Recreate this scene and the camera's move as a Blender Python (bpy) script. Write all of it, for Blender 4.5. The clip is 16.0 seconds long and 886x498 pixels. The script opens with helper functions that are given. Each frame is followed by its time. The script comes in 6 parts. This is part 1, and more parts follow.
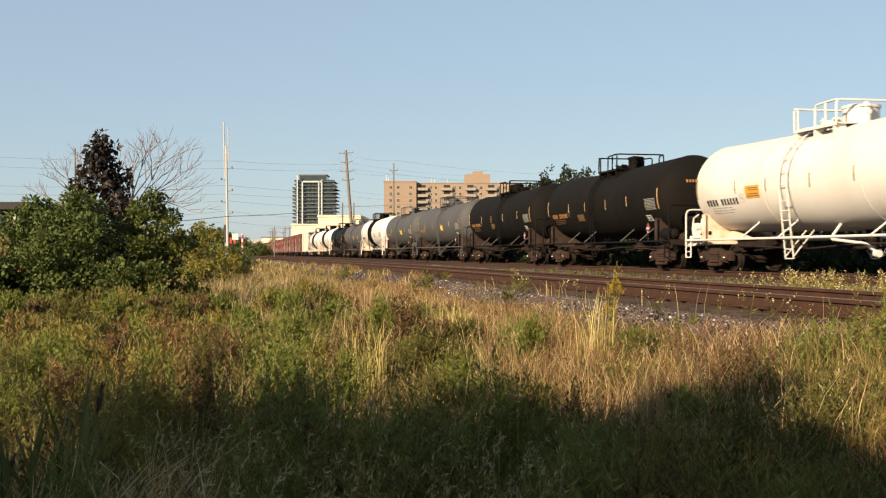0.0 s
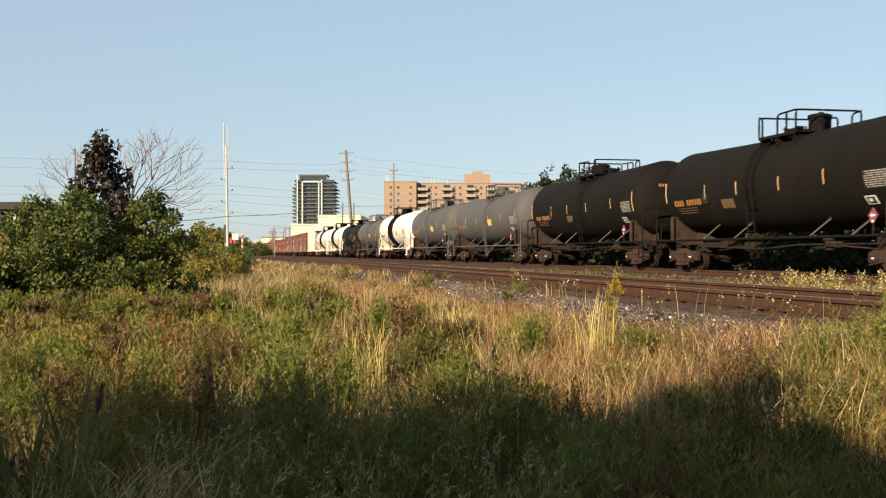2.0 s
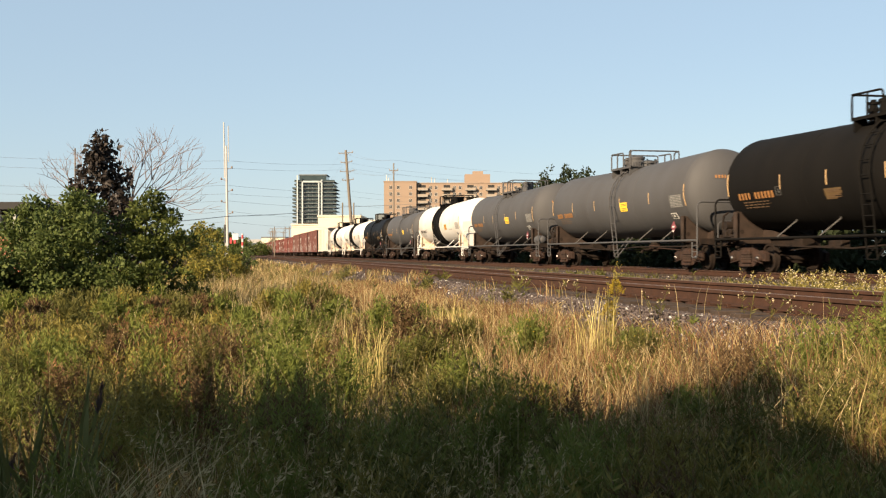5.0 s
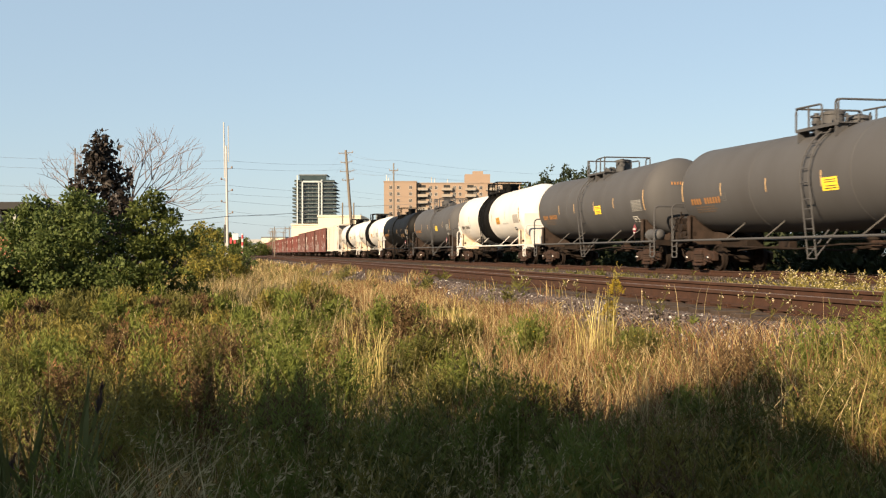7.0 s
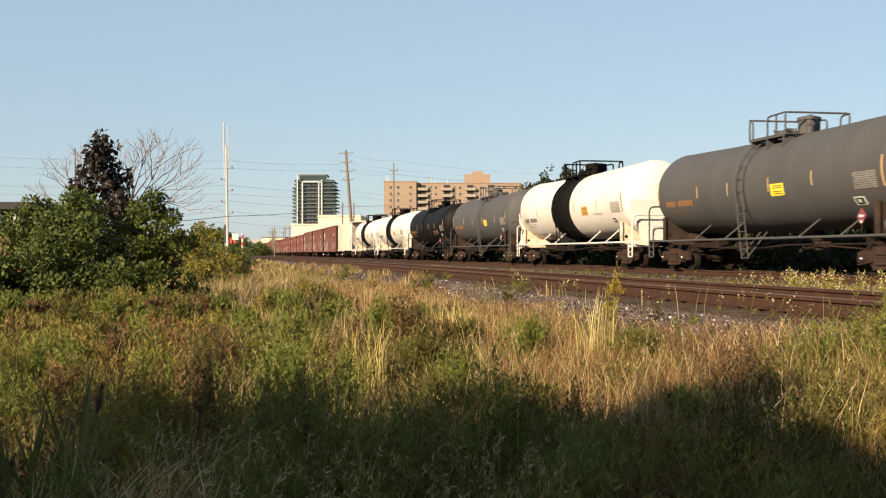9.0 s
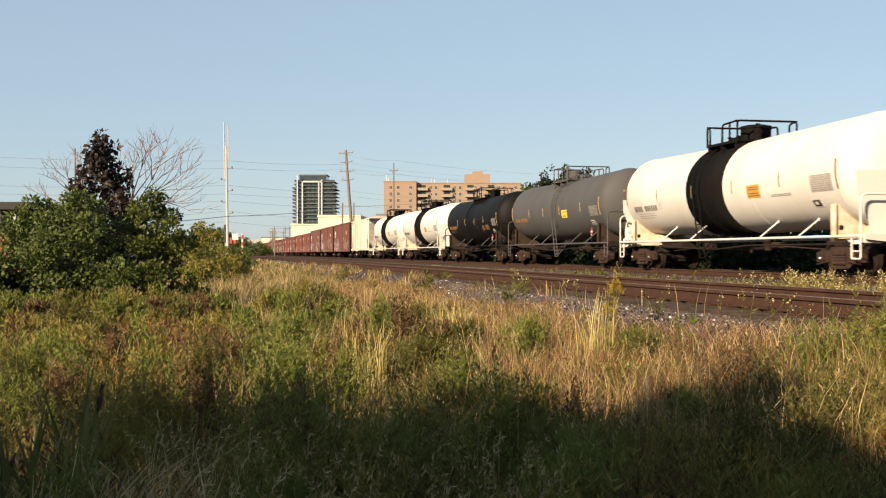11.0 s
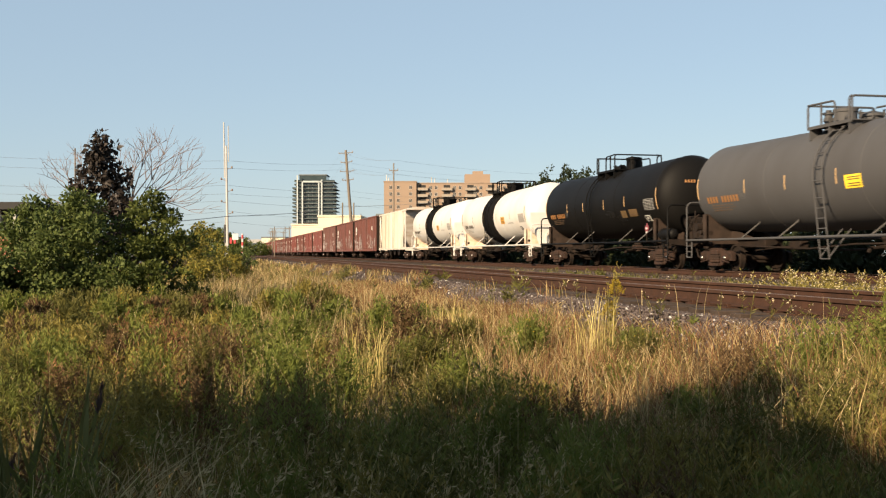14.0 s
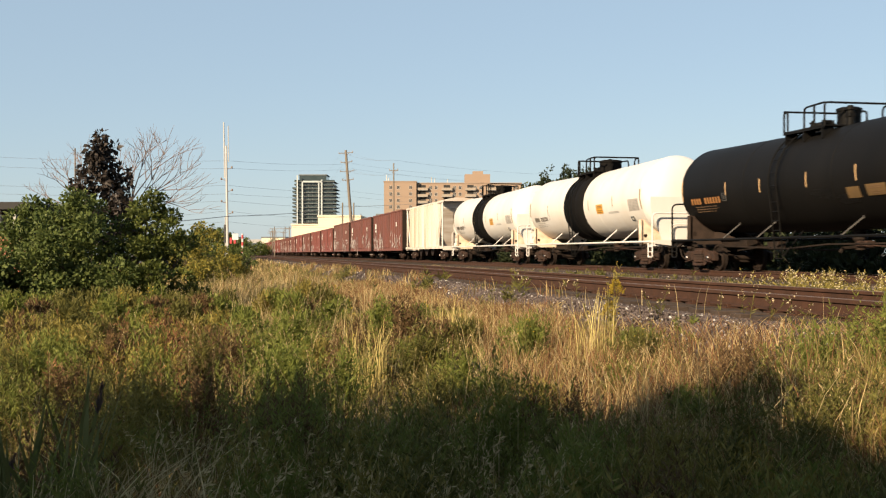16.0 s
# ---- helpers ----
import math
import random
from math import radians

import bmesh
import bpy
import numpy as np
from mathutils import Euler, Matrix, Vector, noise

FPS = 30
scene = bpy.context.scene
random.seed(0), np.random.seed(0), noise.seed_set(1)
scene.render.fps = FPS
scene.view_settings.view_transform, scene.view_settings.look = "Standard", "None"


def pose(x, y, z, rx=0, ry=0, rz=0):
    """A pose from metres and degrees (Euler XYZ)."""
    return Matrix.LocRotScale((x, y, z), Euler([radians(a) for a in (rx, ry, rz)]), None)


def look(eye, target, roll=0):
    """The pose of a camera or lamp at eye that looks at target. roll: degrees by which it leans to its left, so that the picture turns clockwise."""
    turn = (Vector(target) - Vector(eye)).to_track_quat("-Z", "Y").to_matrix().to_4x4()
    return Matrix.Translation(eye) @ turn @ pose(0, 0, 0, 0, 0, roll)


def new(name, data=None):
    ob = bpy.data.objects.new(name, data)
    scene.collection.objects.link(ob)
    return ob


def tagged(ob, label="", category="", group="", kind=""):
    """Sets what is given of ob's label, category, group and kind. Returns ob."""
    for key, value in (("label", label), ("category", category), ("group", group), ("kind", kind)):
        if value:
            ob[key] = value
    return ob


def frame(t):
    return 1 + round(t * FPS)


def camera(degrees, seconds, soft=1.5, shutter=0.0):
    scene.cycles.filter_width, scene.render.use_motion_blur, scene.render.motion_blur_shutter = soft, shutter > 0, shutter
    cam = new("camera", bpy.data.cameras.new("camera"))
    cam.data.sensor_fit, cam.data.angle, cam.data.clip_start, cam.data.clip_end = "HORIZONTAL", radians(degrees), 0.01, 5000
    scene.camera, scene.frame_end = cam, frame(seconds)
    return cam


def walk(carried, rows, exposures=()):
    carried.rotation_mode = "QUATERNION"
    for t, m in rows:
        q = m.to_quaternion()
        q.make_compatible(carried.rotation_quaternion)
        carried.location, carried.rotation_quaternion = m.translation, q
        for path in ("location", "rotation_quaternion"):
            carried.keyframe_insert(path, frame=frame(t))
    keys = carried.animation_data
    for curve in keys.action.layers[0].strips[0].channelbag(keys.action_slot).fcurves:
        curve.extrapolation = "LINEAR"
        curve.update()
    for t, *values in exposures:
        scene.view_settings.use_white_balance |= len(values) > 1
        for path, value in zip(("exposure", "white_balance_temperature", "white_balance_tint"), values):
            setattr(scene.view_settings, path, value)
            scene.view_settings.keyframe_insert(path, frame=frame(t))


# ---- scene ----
import itertools

# ---------------------------------------------------------------- camera
TURN = 11.24
EYE = (0.0, 0.0, 0.44)
cam = camera(43.05, 16.0, soft=1.2, shutter=0.4)
STOPS = 1.28
walk(cam, [(0.0, pose(*EYE, 90.22, 0, -TURN)), (16.0, pose(*EYE, 90.22, 0, -TURN))],
     [(t, STOPS + d) for t, d in ((0.0, -0.05), (1.0, 0.02), (2.0, 0.08), (3.0, 0.12), (4.0, 0.13), (6.5, 0.12), (7.5, 0.09), (8.5, 0.04), (9.2, 0.02), (11.5, 0.0), (16.0, 0.0))])

# ---------------------------------------------------------------- light
SUN_AZ, SUN_EL = 232.0, 25.0          # compass bearing of the sun (clockwise from +y), height
world = bpy.data.worlds.new("sky")
world.use_nodes = True
scene.world = world
wn = world.node_tree
sky = wn.nodes.new("ShaderNodeTexSky")
sky.sky_type = "NISHITA"
sky.sun_disc = False
sky.sun_elevation = radians(SUN_EL)
sky.sun_rotation = radians(SUN_AZ)
sky.altitude = 150
sky.air_density = 1.0
sky.dust_density = 0.6
sky.ozone_density = 1.0
haze = wn.nodes.new("ShaderNodeMix")                  # even haze over the clear sky
haze.data_type = "RGBA"
haze.inputs["Factor"].default_value = 0.62
haze.inputs["B"].default_value = (3.88, 5.0, 6.05, 1)
wn.links.new(sky.outputs[0], haze.inputs["A"])
wn.links.new(haze.outputs["Result"], wn.nodes["Background"].inputs[0])
wn.nodes["Background"].inputs[1].default_value = 0.05
sun_data = bpy.data.lights.new("sun", "SUN")
sun_data.energy = 5.0
sun_data.angle = radians(0.6)
sun_data.color = (1.0, 0.79, 0.54)
sun = new("sun", sun_data)
az, el = radians(SUN_AZ), radians(SUN_EL)
sun.matrix_world = look((math.sin(az) * 50, math.cos(az) * 50, math.tan(el) * 50), (0, 0, 0))


# ---------------------------------------------------------------- materials
def material(name, base, rough=0.7, metal=0.0, vary=0.25, scale=3.0, tint=None, fine=40.0, bump=0.2,
             bump_scale=30.0, per_object=0.0, per_island=0.0, streak=None, leaf=0.0, spec=0.5):
    """Principled surface: base colour mixed with a second tone at two scales, with fine relief."""
    m = bpy.data.materials.new(name)
    m.use_nodes = True
    nt = m.node_tree
    bsdf = nt.nodes["Principled BSDF"]
    bsdf.inputs["Roughness"].default_value = rough
    bsdf.inputs["Metallic"].default_value = metal
    bsdf.inputs["Specular IOR Level"].default_value = 0.15 if leaf else spec
    if tint is None:
        tint = tuple(c * 0.55 for c in base)
    co = nt.nodes.new("ShaderNodeTexCoord")
    mp = nt.nodes.new("ShaderNodeMapping")
    if streak:
        mp.inputs["Scale"].default_value = streak
    nt.links.new(co.outputs["Object"], mp.inputs[0])
    n1 = nt.nodes.new("ShaderNodeTexNoise")
    n1.inputs["Scale"].default_value = scale
    n1.inputs["Detail"].default_value = 6
    nt.links.new(mp.outputs[0], n1.inputs["Vector"])
    n2 = nt.nodes.new("ShaderNodeTexNoise")
    n2.inputs["Scale"].default_value = fine
    n2.inputs["Detail"].default_value = 3
    nt.links.new(co.outputs["Object"], n2.inputs["Vector"])
    ramp = nt.nodes.new("ShaderNodeMapRange")
    ramp.inputs["From Min"].default_value = 0.35
    ramp.inputs["From Max"].default_value = 0.7
    nt.links.new(n1.outputs[0], ramp.inputs[0])
    mul = nt.nodes.new("ShaderNodeMath")
    mul.operation = "MULTIPLY"
    mul.inputs[1].default_value = vary
    nt.links.new(ramp.outputs[0], mul.inputs[0])
    add = nt.nodes.new("ShaderNodeMath")
    add.operation = "MULTIPLY_ADD"
    nt.links.new(n2.outputs[0], add.inputs[0])
    add.inputs[1].default_value = vary * 0.6
    nt.links.new(mul.outputs[0], add.inputs[2])
    last = add
    if per_island or per_object:
        src = nt.nodes.new("ShaderNodeNewGeometry" if per_island else "ShaderNodeObjectInfo")
        rnd = src.outputs["Random Per Island" if per_island else "Random"]
        extra = nt.nodes.new("ShaderNodeMath")
        extra.operation = "MULTIPLY_ADD"
        nt.links.new(rnd, extra.inputs[0])
        extra.inputs[1].default_value = per_island or per_object
        nt.links.new(add.outputs[0], extra.inputs[2])
        last = extra
    mix = nt.nodes.new("ShaderNodeMix")
    mix.data_type = "RGBA"
    mix.inputs["A"].default_value = (*base, 1)
    mix.inputs["B"].default_value = (*tint, 1)
    nt.links.new(last.outputs[0], mix.inputs["Factor"])
    nt.links.new(mix.outputs["Result"], bsdf.inputs["Base Color"])
    if bump:
        n3 = nt.nodes.new("ShaderNodeTexNoise")
        n3.inputs["Scale"].default_value = bump_scale
        nt.links.new(co.outputs["Object"], n3.inputs["Vector"])
        b = nt.nodes.new("ShaderNodeBump")
        b.inputs["Strength"].default_value = bump
        b.inputs["Distance"].default_value = 0.02
        nt.links.new(n3.outputs[0], b.inputs["Height"])
        nt.links.new(b.outputs[0], bsdf.inputs["Normal"])
    if leaf:
        tr = nt.nodes.new("ShaderNodeBsdfTranslucent")
        nt.links.new(mix.outputs["Result"], tr.inputs[0])
        ms = nt.nodes.new("ShaderNodeMixShader")
        ms.inputs[0].default_value = leaf
        nt.links.new(bsdf.outputs[0], ms.inputs[1])
        nt.links.new(tr.outputs[0], ms.inputs[2])
        nt.links.new(ms.outputs[0], nt.nodes["Material Output"].inputs[0])
    return m


M = {}
M["black_paint"] = material("black_paint", (0.0044, 0.0040, 0.0036), 0.8, spec=0.07, vary=0.5, tint=(0.0092, 0.0078, 0.0066), scale=0.8, streak=(1, 1, 0.35), bump=0.05)
M["grey_paint"] = material("grey_paint", (0.056, 0.0550, 0.0570), 0.72, spec=0.35, vary=0.5, tint=(0.038, 0.0350, 0.0340), scale=0.8, streak=(1, 1, 0.3), bump=0.05)
M["white_paint"] = material("white_paint", (0.53, 0.515, 0.495), 0.45, vary=0.35, tint=(0.39, 0.33, 0.255), scale=0.9, streak=(1, 1, 0.25), bump=0.04)
M["band_paint"] = material("band_paint", (0.0050, 0.0046, 0.0044), 0.8, spec=0.05, vary=0.4, tint=(0.0085, 0.0078, 0.0072), scale=1.5, bump=0.05)
M["rust"] = material("rust", (0.047, 0.025, 0.0175), 0.85, vary=0.9, tint=(0.022, 0.0145, 0.0115), scale=4, bump=0.4, spec=0.15)
M["dark_iron"] = material("dark_iron", (0.008035, 0.00636, 0.005421), 0.8, vary=0.8, tint=(0.02009, 0.01272, 0.008928), scale=5, bump=0.3, spec=0.15)
M["steel_tread"] = material("steel_tread", (0.3285, 0.3066, 0.292), 0.35, metal=1.0, vary=0.3, bump=0.05)
M["rail_rust"] = material("rail_rust", (0.05125, 0.02386, 0.01483), 0.8, vary=0.6, tint=(0.02391, 0.01381, 0.00989), scale=6, bump=0.3, spec=0.15)
M["rail_head"] = material("rail_head", (0.146, 0.1022, 0.07665), 0.5, metal=0.35, vary=0.4, tint=(0.0949, 0.0584, 0.04015), scale=8, bump=0.05)
M["tie_wood"] = material("tie_wood", (0.06205, 0.0438, 0.03285), 0.9, vary=0.7, tint=(0.0292, 0.0219, 0.01825), scale=5, bump=0.5, per_object=0.4, spec=0.15)
M["ballast_bed"] = material("ballast_bed", (0.05475, 0.03832, 0.02847), 0.95, vary=0.8, tint=(0.02737, 0.02081, 0.01642), scale=14, fine=70, bump=1.0, bump_scale=25, spec=0.15)
M["stone"] = material("stone", (0.130, 0.105, 0.096), 0.9, vary=0.25, tint=(0.034, 0.024, 0.021), scale=9, bump=0.3, per_island=0.85, spec=0.15)
M["stone_pale"] = material("stone_pale", (0.50, 0.47, 0.44), 0.85, vary=0.4, scale=9, bump=0.2, per_island=0.5, spec=0.15)
M["soil"] = material("soil", (0.03285, 0.02628, 0.0146), 0.95, vary=0.8, tint=(0.01825, 0.01752, 0.00876), scale=0.7, fine=14, bump=0.6, bump_scale=8)
M["yellow_mark"] = material("yellow_mark", (0.42, 0.27, 0.13), 0.5, vary=0.3, bump=0)
M["label_yellow"] = material("label_yellow", (0.7225, 0.493, 0.034), 0.5, vary=0.15, bump=0)
M["label_orange"] = material("label_orange", (0.46, 0.235, 0.028), 0.5, vary=0.2, bump=0)
M["mark_white"] = material("mark_white", (0.558, 0.54, 0.504), 0.6, vary=0.3, bump=0)
M["mark_grey"] = material("mark_grey", (0.27, 0.261, 0.243), 0.6, vary=0.3, bump=0)
M["mark_orange"] = material("mark_orange", (0.27, 0.122, 0.035), 0.6, vary=0.5, bump=0)
M["mark_black"] = material("mark_black", (0.0219, 0.0219, 0.0219), 0.6, vary=0.3, bump=0)
M["placard_red"] = material("placard_red", (0.17, 0.042, 0.050), 0.5, vary=0.2, bump=0)
M["boxcar_red"] = material("boxcar_red", (0.1302, 0.03597, 0.02431), 0.75, vary=0.6, tint=(0.07378, 0.03022, 0.02168), scale=0.9, streak=(1, 1, 0.25), bump=0.1)
M["boxcar_bright"] = material("boxcar_bright", (0.150, 0.036, 0.026), 0.7, vary=0.5, tint=(0.092, 0.030, 0.022), scale=0.9, streak=(1, 1, 0.25), bump=0.1)
# tan vertical streaks: dirt between the ribs, and the ribs' shadow stripes in colour
M["hopper_paint"] = material("hopper_paint", (0.60, 0.575, 0.535), 0.6, vary=0.9, tint=(0.36, 0.285, 0.22), scale=1.3, streak=(0.2, 3.4, 0.05), bump=0.05)
M["boxcar_brown"] = material("boxcar_brown", (0.1249, 0.04347, 0.03119), 0.75, vary=0.6, tint=(0.07735, 0.03519, 0.02646), scale=0.9, streak=(1, 1, 0.25), bump=0.1)
M["graffiti"] = material("graffiti", (0.4015, 0.3869, 0.365), 0.7, vary=0.8, tint=(0.1606, 0.0876, 0.073), scale=3, bump=0)


# ---------------------------------------------------------------- mesh helpers
def part(name, bm, mat, parent=None, label="", smooth=False):
    me = bpy.data.meshes.new(name)
    bm.normal_update()
    bm.to_mesh(me)
    bm.free()
    if smooth:
        me.polygons.foreach_set("use_smooth", [True] * len(me.polygons))
    me.materials.append(mat)
    ob = new(name, me)
    ob.parent = parent
    if label:
        tagged(ob, label)
    return ob


def holder(name, label, category, group="", kind="", m=None):
    ob = new(name)
    ob.empty_display_size = 0.3
    if m is not None:
        ob.matrix_basis = m
    return tagged(ob, label, category, group, kind)


def box(bm, lo, hi, m=None, bevel=0.0):
    c = [(a + b) / 2 for a, b in zip(lo, hi)]
    s = [abs(b - a) for a, b in zip(lo, hi)]
    mm = Matrix.Translation(c) @ Matrix.Diagonal((*s, 1))
    g = bmesh.ops.create_cube(bm, size=1, matrix=(m @ mm) if m is not None else mm)
    if bevel:
        es = list({e for v in g["verts"] for e in v.link_edges})
        bmesh.ops.bevel(bm, geom=es, offset=bevel, segments=1, affect="EDGES", profile=0.5)
    return bm


def bar(bm, a, b, r, n=6, r2=None):
    """A round bar from a to b."""
    a, b = Vector(a), Vector(b)
    d = b - a
    if d.length < 1e-6:
        return bm
    m = Matrix.Translation((a + b) / 2) @ d.to_track_quat("Z", "Y").to_matrix().to_4x4()
    bmesh.ops.create_cone(bm, cap_ends=True, segments=n, radius1=r, radius2=r if r2 is None else r2, depth=d.length, matrix=m)
    return bm


def pipe(bm, pts, r, n=6):
    for a, b in zip(pts, pts[1:]):
        bar(bm, a, b, r, n)
    return bm


def lathe(bm, profile, n=40, axis="y", at=(0, 0, 0)):
    """Profile of (along, radius) turned about an axis through at."""
    rings = []
    for s, r in profile:
        if r < 1e-5:
            p = (0, s, 0) if axis == "y" else ((0, 0, s) if axis == "z" else (s, 0, 0))
            rings.append([bm.verts.new(Vector(p) + Vector(at))])
            continue
        ring = []
        for i in range(n):
            a = 2 * math.pi * i / n
            u, v = r * math.cos(a), r * math.sin(a)
            p = (u, s, v) if axis == "y" else ((u, v, s) if axis == "z" else (s, u, v))
            ring.append(bm.verts.new(Vector(p) + Vector(at)))
        rings.append(ring)
    for a, b in zip(rings, rings[1:]):
        for i in range(n):
            j = (i + 1) % n
            if len(a) == 1 and len(b) == 1:
                continue
            if len(a) == 1:
                bm.faces.new((a[0], b[j], b[i]))
            elif len(b) == 1:
                bm.faces.new((a[i], a[j], b[0]))
            else:
                bm.faces.new((a[i], a[j], b[j], b[i]))
    bmesh.ops.recalc_face_normals(bm, faces=bm.faces[:])
    return bm


def prism(bm, outline, y0, y1, axis="y"):
    """An outline of (a, b) pushed along an axis: (x, z) along y, or (y, z) along x."""
    def p(a, b, s):
        return (a, s, b) if axis == "y" else (s, a, b)
    lo = [bm.verts.new(p(a, b, y0)) for a, b in outline]
    hi = [bm.verts.new(p(a, b, y1)) for a, b in outline]
    bm.faces.new(lo)
    bm.faces.new(hi[::-1])
    n = len(outline)
    for i in range(n):
        bm.faces.new((lo[i], hi[i], hi[(i + 1) % n], lo[(i + 1) % n]))
    bmesh.ops.recalc_face_normals(bm, faces=bm.faces[:])
    return bm


def numpy_mesh(name, co, quads, mats, mat_index=None):
    """A mesh of quads straight from arrays."""
    me = bpy.data.meshes.new(name)
    co = np.ascontiguousarray(co, dtype=np.float32).reshape(-1, 3)
    quads = np.ascontiguousarray(quads, dtype=np.int32).reshape(-1, 4)
    me.vertices.add(len(co))
    me.vertices.foreach_set("co", co.ravel())
    me.loops.add(quads.size)
    me.loops.foreach_set("vertex_index", quads.ravel())
    me.polygons.add(len(quads))
    me.polygons.foreach_set("loop_start", np.arange(0, quads.size, 4, dtype=np.int32))
    for m in mats:
        me.materials.append(m)
    if mat_index is not None:
        me.polygons.foreach_set("material_index", np.ascontiguousarray(mat_index, dtype=np.int32))
    me.update(calc_edges=True)
    return new(name, me)


# ---------------------------------------------------------------- the lie of the land
NEAR_X, FAR_X = 6.63, 17.7            # centre lines of the two tracks
NEAR_TOP, FAR_TOP = 0.0, -0.165       # rail tops


def ground_z(x, y):
    """Height of the ground: low field, the bank of the railway, a dip between the tracks."""
    xs = [-4000, -40, 1.0, 3.2, 4.3, 5.0, 8.3, 9.3, 11.0, 14.5, 15.6, 19.8, 21.5, 30, 4000]
    zs = [-1.1, -1.1, -1.05, -0.85, -0.62, -0.25, -0.25, -0.45, -0.50, -0.50, -0.41, -0.41, -0.75, -0.9, -0.9]
    z = np.interp(x, xs, zs)
    soft = np.where(np.abs(np.asarray(x) - 12) > 8.5, 1.0, 0.25)
    return z + soft * 0.06 * (np.sin(np.asarray(x) * 0.9 + np.asarray(y) * 0.35) + np.sin(np.asarray(y) * 0.6 - np.asarray(x) * 0.4))


def build_ground():
    xs = np.concatenate([[-3000, -800, -250, -100, -60, -40, -30], np.arange(-24, 3, 1.0), np.arange(3, 24, 0.35), [25, 28, 32, 40, 60, 110, 250, 800, 3000]])
    ys = np.concatenate([[-800, -200, -90, -50, -30], np.arange(-20, 60, 1.0), np.arange(60, 160, 5), [170, 200, 260, 350, 500, 800, 1400, 3500]])
    gx, gy = np.meshgrid(xs, ys)
    gz = ground_z(gx, gy)
    co = np.stack([gx, gy, gz], -1).reshape(-1, 3)
    nx = len(xs)
    i = np.arange((len(ys) - 1) * (nx - 1))
    a = (i // (nx - 1)) * nx + i % (nx - 1)
    quads = np.stack([a, a + 1, a + 1 + nx, a + nx], -1)
    mx = xs[:-1][i % (nx - 1)] + 0.2
    idx = np.where(((mx > 4.2) & (mx < 9.1)) | ((mx > 15.0) & (mx < 21)), 1, 0)
    ob = numpy_mesh("ground", co, quads, [M["soil"], M["ballast_bed"]], idx)
    tagged(ob, "flat weedy field with a low gravel railway bank", "ground", kind="structure")


build_ground()

# ---------------------------------------------------------------- the train
SPEED, GAIN = 7.54, 0.00436          # metres a second at the start, slow gain of speed


def run(t):
    """Metres the train has rolled at t seconds."""
    return SPEED * (t + GAIN * t * t)


LEAD = 3.22                           # where the marks stand against the side of the cars
SHARED = {}
CARS, WHEELS = [], []
R_WHEEL = 0.457


def shared(name, key, make, mat, parent, m=None, label="", smooth=False):
    """An object on a mesh that all alike parts share."""
    if key not in SHARED:
        bm = bmesh.new()
        make(bm)
        bm.normal_update()
        me = bpy.data.meshes.new(name)
        bm.to_mesh(me)
        bm.free()
        if smooth:
            me.polygons.foreach_set("use_smooth", [True] * len(me.polygons))
        me.materials.append(mat)
        SHARED[key] = me
    ob = new(name, SHARED[key])
    ob.parent = parent
    if m is not None:
        ob.matrix_basis = m
    if label:
        tagged(ob, label)
    return ob


def make_side_frame(bm):
    out = [(-1.22, 0.36), (-1.22, 0.62), (-0.95, 0.70), (-0.55, 0.66), (-0.40, 0.80), (0.40, 0.80), (0.55, 0.66), (0.95, 0.70),
           (1.22, 0.62), (1.22, 0.36), (1.0, 0.36), (0.82, 0.42), (0.45, 0.20), (-0.45, 0.20), (-0.82, 0.42), (-1.0, 0.36)]
    prism(bm, out, -0.07, 0.07, axis="x")
    for y in (-0.24, -0.08, 0.08, 0.24):                  # coil springs
        lathe(bm, [(0.30, 0.07), (0.34, 0.085), (0.38, 0.07), (0.42, 0.085), (0.46, 0.07), (0.50, 0.085), (0.54, 0.07)], n=8, axis="z", at=(-0.10, y, 0))
    box(bm, (-0.19, -0.36, 0.17), (0.0, 0.36, 0.27), bevel=0.02)
    box(bm, (-0.17, -0.30, 0.54), (0.0, 0.30, 0.72), bevel=0.03)
    for y in (-0.89, 0.89):                               # bearing adapters
        lathe(bm, [(-0.17, 0.0), (-0.17, 0.10), (-0.13, 0.125), (0.0, 0.13)], n=12, axis="x", at=(0, y, R_WHEEL))
    bar(bm, (-0.12, -1.1, 0.30), (-0.12, -0.5, 0.38), 0.025)
    bar(bm, (-0.12, 1.1, 0.30), (-0.12, 0.5, 0.38), 0.025)


def make_bolster(bm):
    box(bm, (-1.05, -0.2, 0.42), (1.05, 0.2, 0.66), bevel=0.03)
    lathe(bm, [(0.66, 0.0), (0.66, 0.35), (0.78, 0.35), (0.78, 0.0)], n=14, axis="z")
    for y in (-0.5, 0.5):
        box(bm, (-0.95, y - 0.05, 0.30), (0.95, y + 0.05, 0.40))
        for x in (-0.75, 0.75):
            box(bm, (x - 0.09, y - 0.1 if y < 0 else y - 0.02, 0.25), (x + 0.09, y + 0.02 if y < 0 else y + 0.1, 0.55), bevel=0.02)


